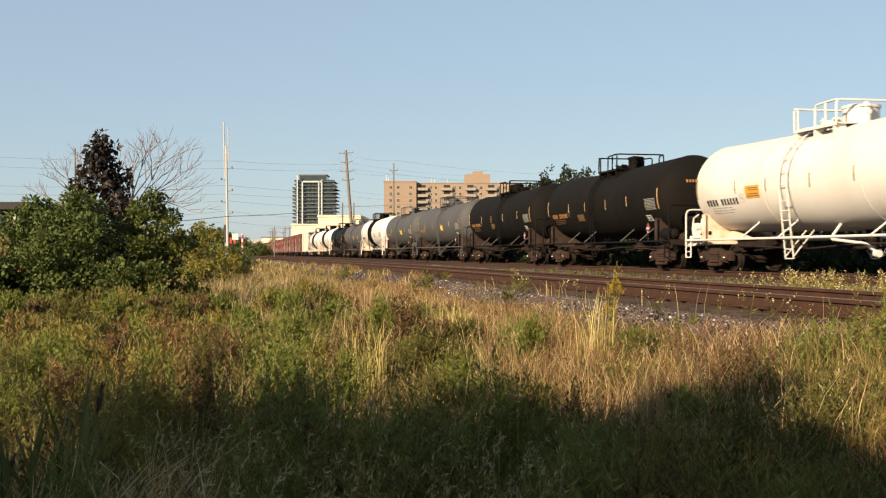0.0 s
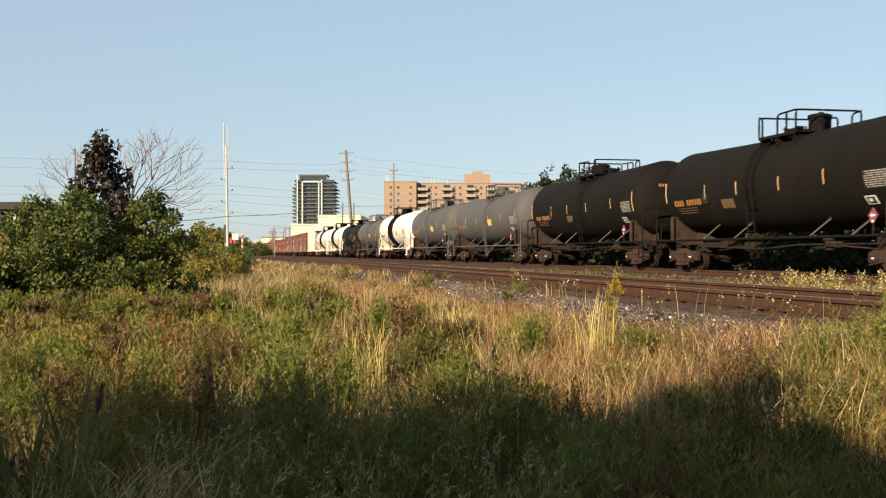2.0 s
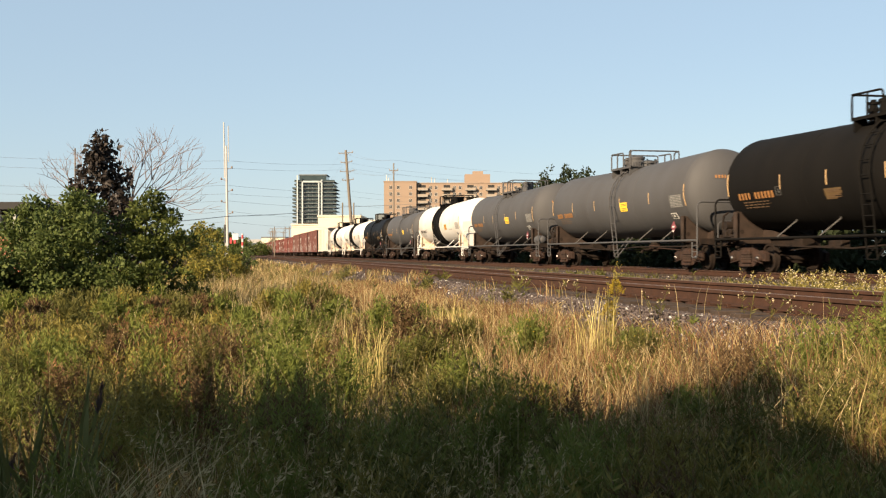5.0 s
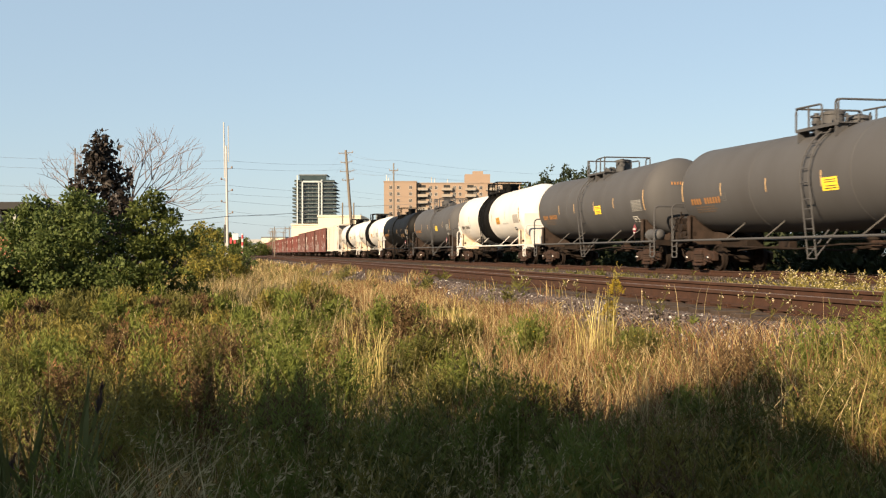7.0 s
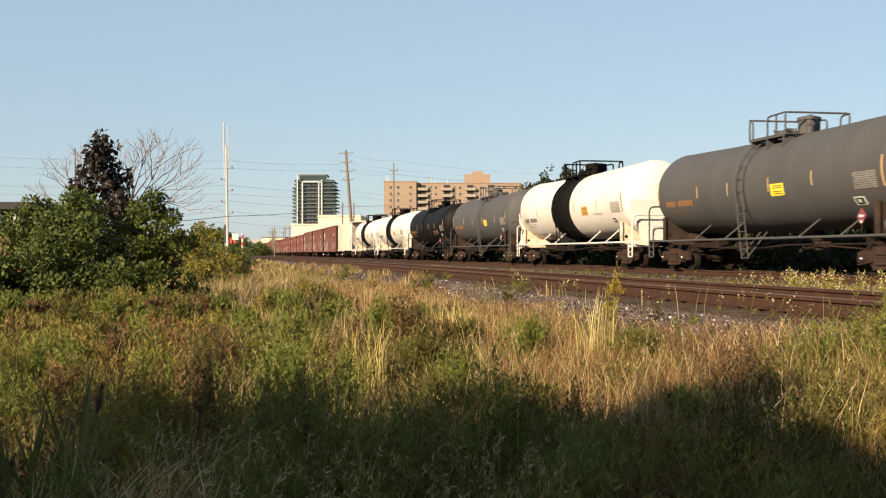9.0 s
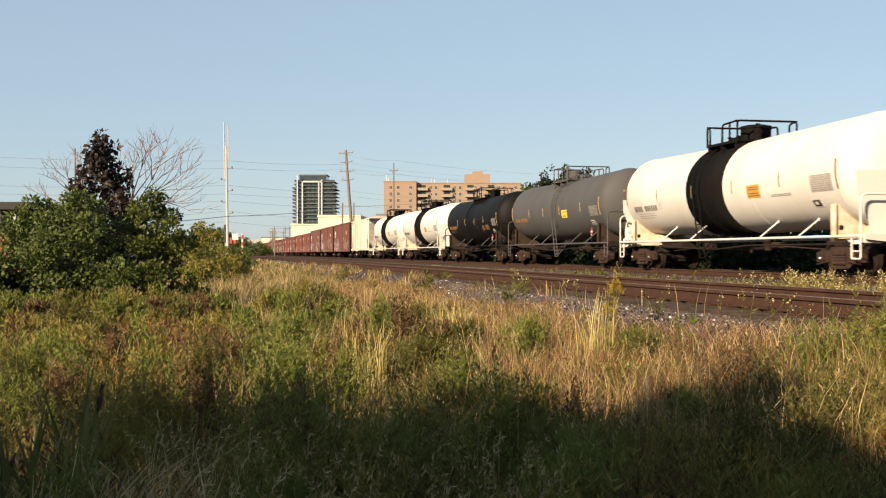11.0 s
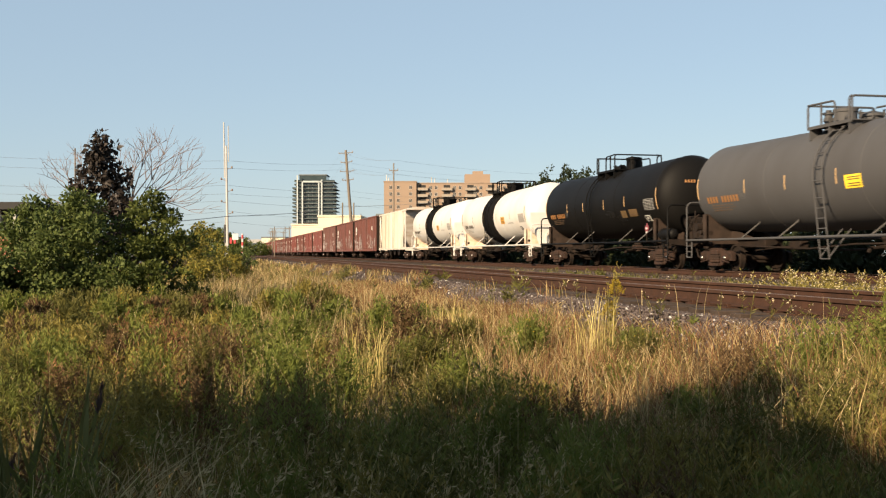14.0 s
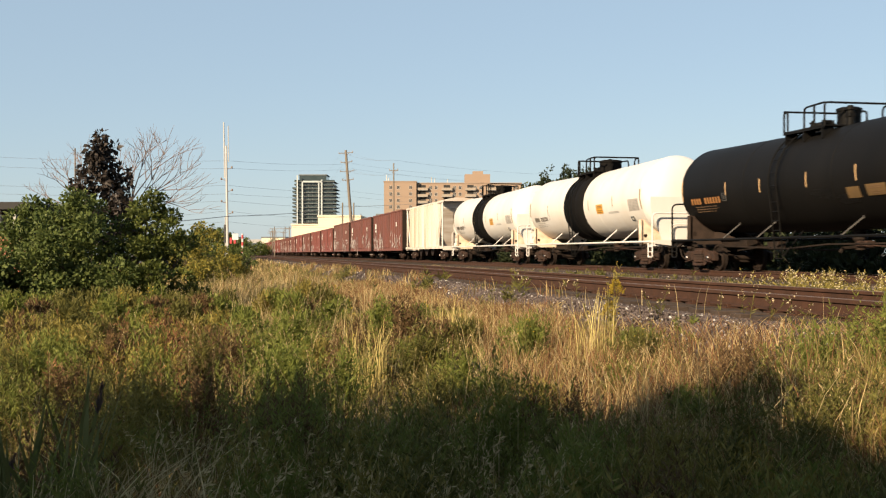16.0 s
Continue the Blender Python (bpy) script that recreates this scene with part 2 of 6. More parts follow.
def make_wheelset(bm):
    bar(bm, (-1.1, 0, 0), (1.1, 0, 0), 0.08, 10)
    for s in (-1, 1):
        x = 0.75 * s
        prof = [(x - 0.07 * s, 0.10), (x - 0.07 * s, 0.2), (x - 0.02 * s, 0.38), (x - 0.085 * s, 0.39), (x - 0.085 * s, 0.482), (x - 0.055 * s, 0.482),
                (x - 0.05 * s, R_WHEEL + 0.003), (x + 0.06 * s, R_WHEEL - 0.003), (x + 0.06 * s, 0.39), (x + 0.0 * s, 0.37), (x - 0.01 * s, 0.22), (x + 0.05 * s, 0.16), (x + 0.05 * s, 0.08)]
        lathe(bm, prof, n=28, axis="x")
        lathe(bm, [(1.10 * s, 0.11), (1.16 * s, 0.105), (1.19 * s, 0.06), (1.19 * s, 0.0)], n=12, axis="x")
        for k in range(3):                                # cap screws
            a = k * 2.094
            bar(bm, (1.17 * s, 0.07 * math.cos(a), 0.07 * math.sin(a)), (1.205 * s, 0.07 * math.cos(a), 0.07 * math.sin(a)), 0.02, 6)


def truck(car, y, turning=True):
    """A four-wheel truck under a car: bolster, two side frames, two turning wheelsets."""
    t = shared("truck", "bolster", make_bolster, M["dark_iron"], car, pose(0, y, 0), "rusty cast steel truck")
    shared("side_frame", "side_frame", make_side_frame, M["rust"], t, pose(-1.02, 0, 0))
    shared("side_frame", "side_frame", make_side_frame, M["rust"], t, pose(1.02, 0, 0, 0, 0, 180))
    for dy in (-0.89, 0.89):
        w = shared("wheelset", "wheelset", make_wheelset, M["dark_iron"], t, pose(0, dy, R_WHEEL))
        for side in (-1, 1):
            shared("bearing_cap", ("cap", side), lambda bm: lathe(bm, [(side * 1.19, 0.065), (side * 1.225, 0.055), (side * 1.235, 0.0)], n=12, axis="x"), M["steel_tread"], w, None, "", True)
        if turning:
            WHEELS.append((w, dy))
    return t


def make_coupler(bm):
    box(bm, (-0.08, 0, 0.80), (0.08, 0.62, 0.96), bevel=0.02)
    box(bm, (-0.15, 0.50, 0.74), (0.15, 0.80, 1.02), bevel=0.05)
    bar(bm, (0.2, 0.1, 0.8), (0.12, 0.45, 0.45), 0.03, 6)
    bar(bm, (0.12, 0.45, 0.45), (0.05, 0.78, 0.55), 0.03, 6)


def decal(bm, y0, y1, a0, a1, r, zc, lift=0.006, n=5):
    """A thin curved patch on the side of a tank, a in degrees above its middle."""
    rows = []
    for i in range(n + 1):
        a = radians(a0 + (a1 - a0) * i / n)
        row = []
        for rr in (r + 0.0005, r + lift):
            for y in (y0, y1):
                row.append(bm.verts.new((-rr * math.cos(a), y, zc + rr * math.sin(a))))
        rows.append(row)
    for a, b in zip(rows, rows[1:]):
        bm.faces.new((a[2], a[3], b[3], b[2]))
        bm.faces.new((a[0], a[2], b[2], b[0]))
        bm.faces.new((a[1], b[1], b[3], a[3]))
    bm.faces.new((rows[0][0], rows[0][1], rows[0][3], rows[0][2]))
    bm.faces.new((rows[-1][0], rows[-1][2], rows[-1][3], rows[-1][1]))
    bmesh.ops.recalc_face_normals(bm, faces=bm.faces[:])


def tank_profile(half, r, head):
    pts = []
    for i in range(9):
        a = math.pi / 2 * (1 - i / 8)
        pts.append((-half - head * math.sin(a), r * math.cos(a)))
    for k in range(1, 6):
        y = -half + 2 * half * k / 6
        pts.append((y, r))
    for i in range(9):
        a = math.pi / 2 * i / 8
        pts.append((half + head * math.sin(a), r * math.cos(a)))
    return pts


def bent(bm, half, rise=0.10):
    """Tanks dip a little towards their middle, where they drain."""
    for v in bm.verts:
        v.co.z += rise * min(1.0, abs(v.co.y) / half)


def make_strut(bm, side):
    bar(bm, (1.46 * side, 0, 1.06), (0.96 * side, -0.34, 1.58), 0.026, 6)
    lathe(bm, [(-0.012, 0.0), (-0.012, 0.05), (0.012, 0.05), (0.012, 0.0)], n=8, axis="x", at=(0.98 * side, -0.34, 1.57))


def make_reservoir(bm):
    lathe(bm, [(-0.66, 0.0), (-0.64, 0.10), (-0.57, 0.18), (-0.50, 0.21), (0.30, 0.21), (0.31, 0.235), (0.36, 0.235), (0.37, 0.21), (0.52, 0.20), (0.60, 0.12), (0.63, 0.0)], n=20, axis="y")
    for y in (-0.3, 0.15):
        box(bm, (-0.19, y - 0.04, -0.32), (0.19, y + 0.04, -0.12))


def make_brake_rigging(bm):
    """Valve block, levers and bent pipes at the brake end of a car."""
    box(bm, (-0.22, -0.28, 0.0), (0.12, 0.30, 0.34), bevel=0.03)
    box(bm, (-0.30, -0.10, 0.06), (-0.2, 0.16, 0.26), bevel=0.02)
    lathe(bm, [(-0.14, 0.0), (-0.14, 0.15), (0.10, 0.15), (0.12, 0.10), (0.12, 0.0)], n=14, axis="x", at=(-0.1, 0.06, 0.46))
    pipe(bm, [(-0.15, 0.34, 0.1), (-0.15, 0.46, 0.4), (-0.15, 0.36, 0.78), (-0.1, 0.1, 0.9)], 0.035)
    pipe(bm, [(-0.2, -0.26, 0.2), (-0.2, -0.5, 0.34), (-0.2, -0.52, 0.66)], 0.03)
    pipe(bm, [(-0.05, 0.0, 0.3), (0.0, 0.02, 0.72), (0.25, 0.1, 1.0)], 0.03)
    bar(bm, (-0.24, -0.6, 0.12), (-0.24, 0.55, 0.02), 0.028)
    for y in (-0.42, 0.44):
        box(bm, (-0.26, y - 0.05, -0.14), (-0.12, y + 0.05, 0.16), bevel=0.02)


def make_bolster_web(bm, r, zc):
    """Cross plate under the tank end, cut to the round of the tank; dark discs mark its holes."""
    rr = r + 0.035
    a0 = math.acos((zc - 1.92) / rr)
    arc = [(rr * math.sin(a), zc - rr * math.cos(a)) for a in np.linspace(-a0, a0, 19)]
    outline = [(-1.40, 1.0), (-1.40, 1.93), (-1.33, 1.96)] + arc + [(1.33, 1.96), (1.40, 1.93), (1.40, 1.0)]
    prism(bm, outline, -0.03, 0.03)
    for x in (-1.40, 1.40):                               # flange down the outer edge
        box(bm, (x - 0.02, -0.11, 1.0), (x + 0.02, 0.11, 1.94))
    for p, q in zip(arc, arc[1:]):                        # curved seat strip against the tank
        bar(bm, (p[0], 0, p[1]), (q[0], 0, q[1]), 0.045, 4)


def make_hole_disc(bm):
    lathe(bm, [(-0.036, 0.0), (-0.036, 0.075), (0.036, 0.075), (0.036, 0.0)], n=14, axis="y")


def bend(points, corner, n=5):
    """A path of straight runs with rounded corners."""
    pts = [Vector(p) for p in points]
    out = [pts[0]]
    for a, b, c in zip(pts, pts[1:], pts[2:]):
        p = b + (a - b).normalized() * min(corner, (a - b).length * 0.45)
        q = b + (c - b).normalized() * min(corner, (c - b).length * 0.45)
        for k in range(n + 1):
            t = k / n
            out.append(p * (1 - t) ** 2 + b * 2 * t * (1 - t) + q * t * t)
    out.append(pts[-1])
    return out


def tank_car(centre, length, paint, scheme, seed, dome_back=True, label_at=None, second_label=False, dark_patch=None):
    """A tank car; centre and length (between the end seams) in metres along the track.
    dome_back: the dome stands towards the tail end of the platform, brakes on the other end."""
    rng = random.Random(seed)
    half, r, zc = (length / 2, 1.555, 2.80) if scheme == "banded" else (length / 2, 1.5, 2.74)
    light = scheme in ("white", "banded", "tail")
    label = {"black": "black tank car with orange lettering on the far track",
             "grey": "weathered grey tank car with a small yellow label",
             "white": "white tank car with white handrails and an orange label",
             "banded": "white tank car with a broad black band round its middle",
             "tail": "white tank car far back in the train"}[scheme]
    car = holder("tank_car", label, "tank car", "cars of the freight train")
    metal = M["white_paint"] if light else paint
    # the tank
    bm = bmesh.new()
    lathe(bm, tank_profile(half, r, 0.72), n=64, at=(0, 0, zc))
    bent(bm, half)
    tank = part("tank", bm, paint, car, smooth=True)
    for y in (-half, -half * 0.36, half * 0.36, half):    # welded seams
        bm = bmesh.new()
        lathe(bm, [(y - 0.03, r - 0.01), (y - 0.02, r + 0.007), (y + 0.02, r + 0.007), (y + 0.03, r - 0.01)], n=64, at=(0, 0, zc))
        bent(bm, half)
        part("weld_seam", bm, paint, tank, smooth=True)
    if scheme == "banded":
        bm = bmesh.new()
        lathe(bm, [(-0.95, r - 0.01), (-0.95, r + 0.02), (0.0, r + 0.012), (1.95, r + 0.024), (1.95, r - 0.01)], n=64, at=(0, 0, zc))
        part("black_band", bm, M["band_paint"], tank, "broad matt black band", smooth=True)
        for y in (0.42, 0.66):
            bm = bmesh.new()
            lathe(bm, [(y - 0.03, r), (y - 0.03, r + 0.03), (y + 0.03, r + 0.03), (y + 0.03, r)], n=64, at=(0, 0, zc))
            part("hoop", bm, M["band_paint"], tank, "black hoop", smooth=False)
    off = {"banded": 0.55, "white": 0.75}.get(scheme, 0.0)
    back, front = 0.72 + off, -1.58 + off                  # ends of the top platform
    dark = M["band_paint"] if scheme == "banded" else metal
    brake = 1 if dome_back or light else -1                         # which end carries the brake gear
    # stub sills, bolsters and end platforms
    for s in (-1, 1):
        e = s * (half + 0.72)
        bm = bmesh.new()
        box(bm, (-0.32, min(s * (half - 2.6), e + s * 0.35), 0.80), (0.32, max(s * (half - 2.6), e + s * 0.35), 1.10), bevel=0.02)
        part("end_sill", bm, M["dark_iron"], car)
        bm = bmesh.new()
        box(bm, (-1.42, e + s * 0.05, 1.02), (1.42, e + s * 0.42, 1.08), bevel=0.015)
        box(bm, (-1.42, e + s * 0.40, 0.88), (1.42, e + s * 0.46, 1.12))
        for x in (-1.35, -0.7, 0.7, 1.35):                # brackets under the walkway
            prism(bm, [(e - s * 0.6, 1.0), (e + s * 0.40, 1.0), (e + s * 0.40, 0.9), (e - s * 0.2, 0.86)], x - 0.02, x + 0.02, axis="x")
        part("end_platform", bm, M["dark_iron"] if not light else M["white_paint"], car)
        web = shared("bolster_web", ("web", scheme == "banded", light), lambda bm: make_bolster_web(bm, r, zc + 0.1), M["white_stained"] if light else M["dusty_iron"], car,
                     pose(0, s * (half - 0.35), 0), "rust-stained cross plate under the tank" if light else "dusty brown cross plate under the tank")
        # solid dark discs stand for the shaded hole near each side
        for x in (-1.19, 1.19):
            shared("lightening_hole", "web_hole", make_hole_disc, M["dark_iron"], web, pose(x, 0, 1.30))
        bm = bmesh.new()                                  # pads between tank and sill
        for x in (-0.42, 0.42):
            prism(bm, [(s * (half + 0.1), 1.08), (s * (half + 0.1), 1.42), (s * (half - 0.9), 1.34), (s * (half - 2.2), 1.08)], x - 0.03, x + 0.03, axis="x")
        box(bm, (-1.30, s * (half - 0.55) - 0.12, 0.92), (1.30, s * (half - 0.55) + 0.12, 1.12))
        part("saddle", bm, M["white_stained"] if light else M["dusty_iron"], car)
        # handrail across the end, with steps below it
        bm = bmesh.new()
        yr = s * (half + 1.04)
        top_z = 2.40 if not light else 2.15
        pipe(bm, bend([(-1.45, yr, 0.95), (-1.45, yr, top_z), (1.45, yr, top_z), (1.45, yr, 0.95)], 0.22), 0.032)
        for x in (-1.45, 1.45):
            pipe(bm, bend([(x, yr, 1.0), (x, yr, 0.46), (x, yr - s * 0.42, 0.46), (x, yr - s * 0.42, 1.05)], 0.05, 2), 0.026)
            for k in (0.66, 0.86):
                bar(bm, (x, yr, k), (x, yr - s * 0.42, k), 0.02)
        low = yr - s * 0.12
        pipe(bm, bend([(-0.62, low, 1.08), (-0.62, low, 1.72), (0.62, low, 1.72), (0.62, low, 1.08)], 0.2), 0.028)
        part("end_handrail", bm, metal, car)
        shared("coupler", "coupler", make_coupler, M["dark_iron"], car, pose(0, e - s * 0.05 + s * 0.1, 0, 0, 0, 0 if s > 0 else 180))
        bm = bmesh.new()                                  # uncoupling lever and hanging air hose
        pipe(bm, [(-1.4, e + s * 0.5, 0.95), (-0.5, e + s * 0.52, 0.86), (-0.1, e + s * 0.55, 0.98)], 0.018)
        pipe(bm, [(-0.35, e + s * 0.4, 0.8), (-0.36, e + s * 0.6, 0.5), (-0.3, e + s * 0.8, 0.38), (-0.2, e + s * 0.92, 0.5)], 0.03)
        part("uncoupling_lever", bm, M["dark_iron"], car)
        if scheme == "banded":                            # half-height shield before the tank head
            bm = bmesh.new()
            prism(bm, [(-0.95, 1.12), (-1.42, 2.35), (-1.42, 2.79), (1.42, 2.79), (1.42, 2.35), (0.95, 1.12)], e + s * 0.03, e + s * 0.07)
            part("head_shield", bm, M["white_paint"], car, "white half-height plate before the tank head")
        truck(car, s * (half - 0.55))
    # brake gear at one end
    yb = brake * (half + 0.42)
    if brake < 0:
        shared("air_reservoir", ("reservoir", metal.name), make_reservoir, metal, car, pose(-1.18, yb, 1.32, 0, 0, 0), smooth=False)
    else:
        shared("brake_rigging", ("rigging", metal.name), make_brake_rigging, metal if light else M["dark_iron"], car, pose(-1.12, yb, 1.06), smooth=False)
    bm = bmesh.new()
    yh = brake * (half + 0.9)
    box(bm, (-0.55, min(yh, yh + 0.16 * brake), 1.10), (-0.05, max(yh, yh + 0.16 * brake), 1.95), bevel=0.03)
    bar(bm, (-0.3, yh, 1.1), (-0.3, yh, 2.2), 0.03)
    lathe(bm, [(-0.02, 0.24), (0.0, 0.27), (0.02, 0.24)], n=16, axis="y", at=(-0.55, yh + 0.2 * brake, 1.72))
    for k in range(3):
        a = k * math.pi / 3
        bar(bm, (-0.55 - 0.25 * math.cos(a), yh + 0.2 * brake, 1.72 - 0.25 * math.sin(a)), (-0.55 + 0.25 * math.cos(a), yh + 0.2 * brake, 1.72 + 0.25 * math.sin(a)), 0.014, 4)
    part("hand_brake", bm, M["dark_iron"] if not light else metal, car)
    # side rail, slanted struts
    for x in (-1.48, 1.48):
        bm = bmesh.new()
        bar(bm, (x, -half - 1.0, 1.06), (x, half + 1.0, 1.06), 0.038, 8)
        part("side_rail", bm, metal, car)
    for u in (0.57, 0.24, -0.42, -0.72):
        for x in (-1, 1):
            shared("slanted_strut", ("strut", x, light), lambda bm: make_strut(bm, x), metal if light else M["strut_grey"], car, pose(0, u * half, 0))
    # pipework under the tank
    for x, z in ((-0.75, 0.86), (0.7, 0.82)):
        bm = bmesh.new()
        pipe(bm, [(x, -half + 1.4, z), (x, -1.2, z), (x, 1.2, z - 0.12), (x, half - 1.4, z)], 0.03)
        part("brake_pipe", bm, M["dark_iron"], car)
    mid = (back + front) / 2
    bm = bmesh.new()
    lathe(bm, [(1.28, 0.18), (1.0, 0.2), (0.92, 0.14), (0.70, 0.14), (0.70, 0.0)], n=12, axis="z", at=(0, mid - 1.2, 0))
    pipe(bm, [(-0.1, mid - 1.2, 0.78), (-0.55, mid - 1.2, 0.74), (-0.62, mid - 1.2, 0.62)], 0.05)
    part("outlet_valve", bm, M["dark_iron"], car)
    bm = bmesh.new()
    box(bm, (-0.5, 2.2, 0.72), (-0.2, 2.9, 0.98), bevel=0.03)
    bar(bm, (-0.35, 2.85, 0.84), (-0.35, half - 2.0, 0.7), 0.022)
    part("brake_valve", bm, M["dark_iron"], car)
    bm = bmesh.new()
    box(bm, (-0.6, -2.9, 0.75), (-0.3, -2.4, 0.95), bevel=0.03)
    bar(bm, (-0.4, -half + 2.0, 0.7), (-0.4, -2.85, 0.82), 0.022)
    part("brake_rod", bm, M["rust"], car)
    if scheme == "white":                                 # white heating pipe bend under the tank
        bm = bmesh.new()
        pipe(bm, bend([(-0.7, mid - 0.8, 1.45), (-1.05, mid - 0.8, 1.0), (-1.05, mid - 2.6, 0.86), (-0.9, mid - 2.9, 0.6)], 0.2), 0.042, 8)
        lathe(bm, [(-0.08, 0.0), (-0.08, 0.10), (0.08, 0.10), (0.08, 0.0)], n=10, axis="y", at=(-0.95, mid - 2.95, 0.6))
        part("heating_pipe", bm, metal, car)
    # ladder over the side, its foot tucked in under the tank
    yl = (0.42 if not dome_back else -0.75) + off
    for s in (-1, 1):
        bm = bmesh.new()
        arc = [(s * (r + 0.12) * math.cos(radians(a)), zc + (r + 0.12) * math.sin(radians(a))) for a in range(-12, 72, 7)]
        foot = (s * 1.38, 0.45)
        for dy in (-0.23, 0.23):
            pipe(bm, [(foot[0], yl + dy, foot[1])] + [(x, yl + dy, z) for x, z in arc], 0.024)
        steps = [(foot[0] + (arc[0][0] - foot[0]) * k / 7, foot[1] + (arc[0][1] - foot[1]) * k / 7) for k in range(7)]
        for x, z in steps + arc[1::2]:
            bar(bm, (x, yl - 0.23, z), (x, yl + 0.23, z), 0.017)
        for dy in (-0.23, 0.23):
            bar(bm, (s * 1.39, yl + dy, 0.5), (s * 0.78, yl + dy - 0.1, 1.28), 0.02)
        bar(bm, (s * 1.44, yl - 0.23, 1.06), (s * 0.9, yl - 0.3, 1.12), 0.018)
        part("ladder", bm, dark if scheme == "banded" else metal, car)
    # top platform, handrails, dome and fittings
    bm = bmesh.new()
    top = zc + r
    for x in (-0.80, 0.80):
        box(bm, (x - 0.28, front, top - 0.05), (x + 0.28, back, top - 0.01))
        box(bm, ((x - 0.29) if x < 0 else (x + 0.25), front, top - 0.10), ((x - 0.25) if x < 0 else (x + 0.29), back, top - 0.02))
        for y in (front + 0.12, mid, back - 0.12):
            box(bm, (x - 0.28 if x < 0 else x - 0.1, y - 0.03, top - 0.40), (x + 0.1 if x < 0 else x + 0.28, y + 0.03, top - 0.05))
    for y in (front + 0.2, back - 0.2):
        box(bm, (-0.6, y - 0.2, top - 0.04), (0.6, y + 0.2, top - 0.01))
    part("top_platform", bm, dark, car)
    hz = top + 0.61
    rails = []
    for y in (back, front):                               # rails across both ends
        rails.append(bend([(-1.06, y, top - 0.05), (-1.06, y, hz), (1.06, y, hz), (1.06, y, top - 0.05)], 0.10, 3))
    if dome_back:                                         # side loops; a gap is left where the ladder comes up
        near = [(back, back - 1.45), (front + 0.14, front)]
        far = [(back - 0.1, back - 1.45), (front + 0.5, front)]
    else:
        near = [(back, back - 0.22), (front + 1.12, front)]
        far = [(back, back - 1.0), (front + 0.5, front)]
    for x, loops in ((-1.06, near), (1.06, far)):
        for y0, y1 in loops:
            inner = y1 if y0 in (back, back - 0.1) else y0
            outer = y0 if inner == y1 else y1
            rails.append(bend([(x, outer, hz), (x, inner, hz - 0.03), (x, inner, top - 0.05)], 0.16, 4))
            bar_y = (outer + inner) / 2
            if abs(outer - inner) > 1.0:
                rails.append([(x, bar_y, top - 0.05), (x, bar_y, hz - 0.02)])
    for path in rails:
        bm = bmesh.new()
        pipe(bm, path, 0.034 if light else 0.030)
        part("platform_handrail", bm, dark, car)
    yd = (0.50 if dome_back else -1.08) + off + (0.3 if scheme == "banded" else 0.0)
    ym = (-0.85 if dome_back else 0.36) + off + (0.1 if scheme == "banded" else 0.0)
    big = 0.50 if scheme in ("banded", "white") else 0.33
    bm = bmesh.new()
    lathe(bm, [(top - 0.12, big + 0.05), (top + 0.03, big + 0.05), (top + 0.04, big), (top + 0.42, big), (top + 0.43, big + 0.03), (top + 0.51, big + 0.03), (top + 0.55, big * 0.75), (top + 0.57, 0.0)], n=28, axis="z", at=(0, yd, 0))
    dome = part("dome", bm, dark, car, smooth=False)
    bm = bmesh.new()
    side = 1 if dome_back else -1
    lathe(bm, [(top - 0.05, 0.12), (top + 0.40, 0.12), (top + 0.41, 0.17), (top + 0.47, 0.17), (top + 0.48, 0.08), (top + 0.54, 0.08), (top + 0.54, 0)], n=12, axis="z", at=(-0.25, yd + side * (big + 0.16), 0))
    box(bm, (-0.36, yd + side * (big + 0.16) - 0.12, top + 0.2), (-0.14, yd + side * (big + 0.16) + 0.12, top + 0.32), bevel=0.02)
    part("vent_pipe", bm, dark, car)
    bm = bmesh.new()
    lathe(bm, [(top - 0.1, 0.30), (top + 0.13, 0.30), (top + 0.14, 0.36), (top + 0.21, 0.36), (top + 0.25, 0.26), (top + 0.29, 0.10), (top + 0.29, 0)], n=18, axis="z", at=(0, ym, 0))
    bar(bm, (-0.42, ym, top + 0.24), (0.42, ym, top + 0.24), 0.03)
    manway = part("manway", bm, dark, car)
    for a in range(0, 360, 60):
        shared("eye_bolt", ("bolt", dark.name), lambda bm: bar(bm, (0, 0, 0), (0, 0, 0.24), 0.03), dark, manway, pose(0.35 * math.cos(radians(a)), ym + 0.35 * math.sin(radians(a)), top + 0.08))
    bm = bmesh.new()
    yv = (yd + ym) / 2
    box(bm, (-0.38, yv - 0.11, top - 0.06), (-0.16, yv + 0.11, top + 0.26), bevel=0.02)
    part("valve_box", bm, dark, car)
    bm = bmesh.new()
    pipe(bm, [(0.2, yv + 0.2, top - 0.03), (0.2, yv + 0.2, top + 0.24), (0.2, yv - 0.2, top + 0.24)], 0.045)
    lathe(bm, [(-0.03, 0.0), (-0.03, 0.10), (0.03, 0.10), (0.03, 0.0)], n=12, axis="y", at=(0.2, yv - 0.2, top + 0.24))
    part("valve_pipe", bm, dark, car)
    # markings
    tick = M["tan_mark"] if light else M["yellow_mark"]
    marks = {"white": (4.5, 2.45, -0.15, -2.4), "banded": (4.72, 1.5, -1.6, -4.72)}.get(scheme)
    if marks is None:
        marks = (4.9, 1.78, -1.42, -4.62) if length > 15 else ((3.88, 1.3, -1.5, -4.75) if dome_back else (3.82, 1.46, -1.32, -3.85))
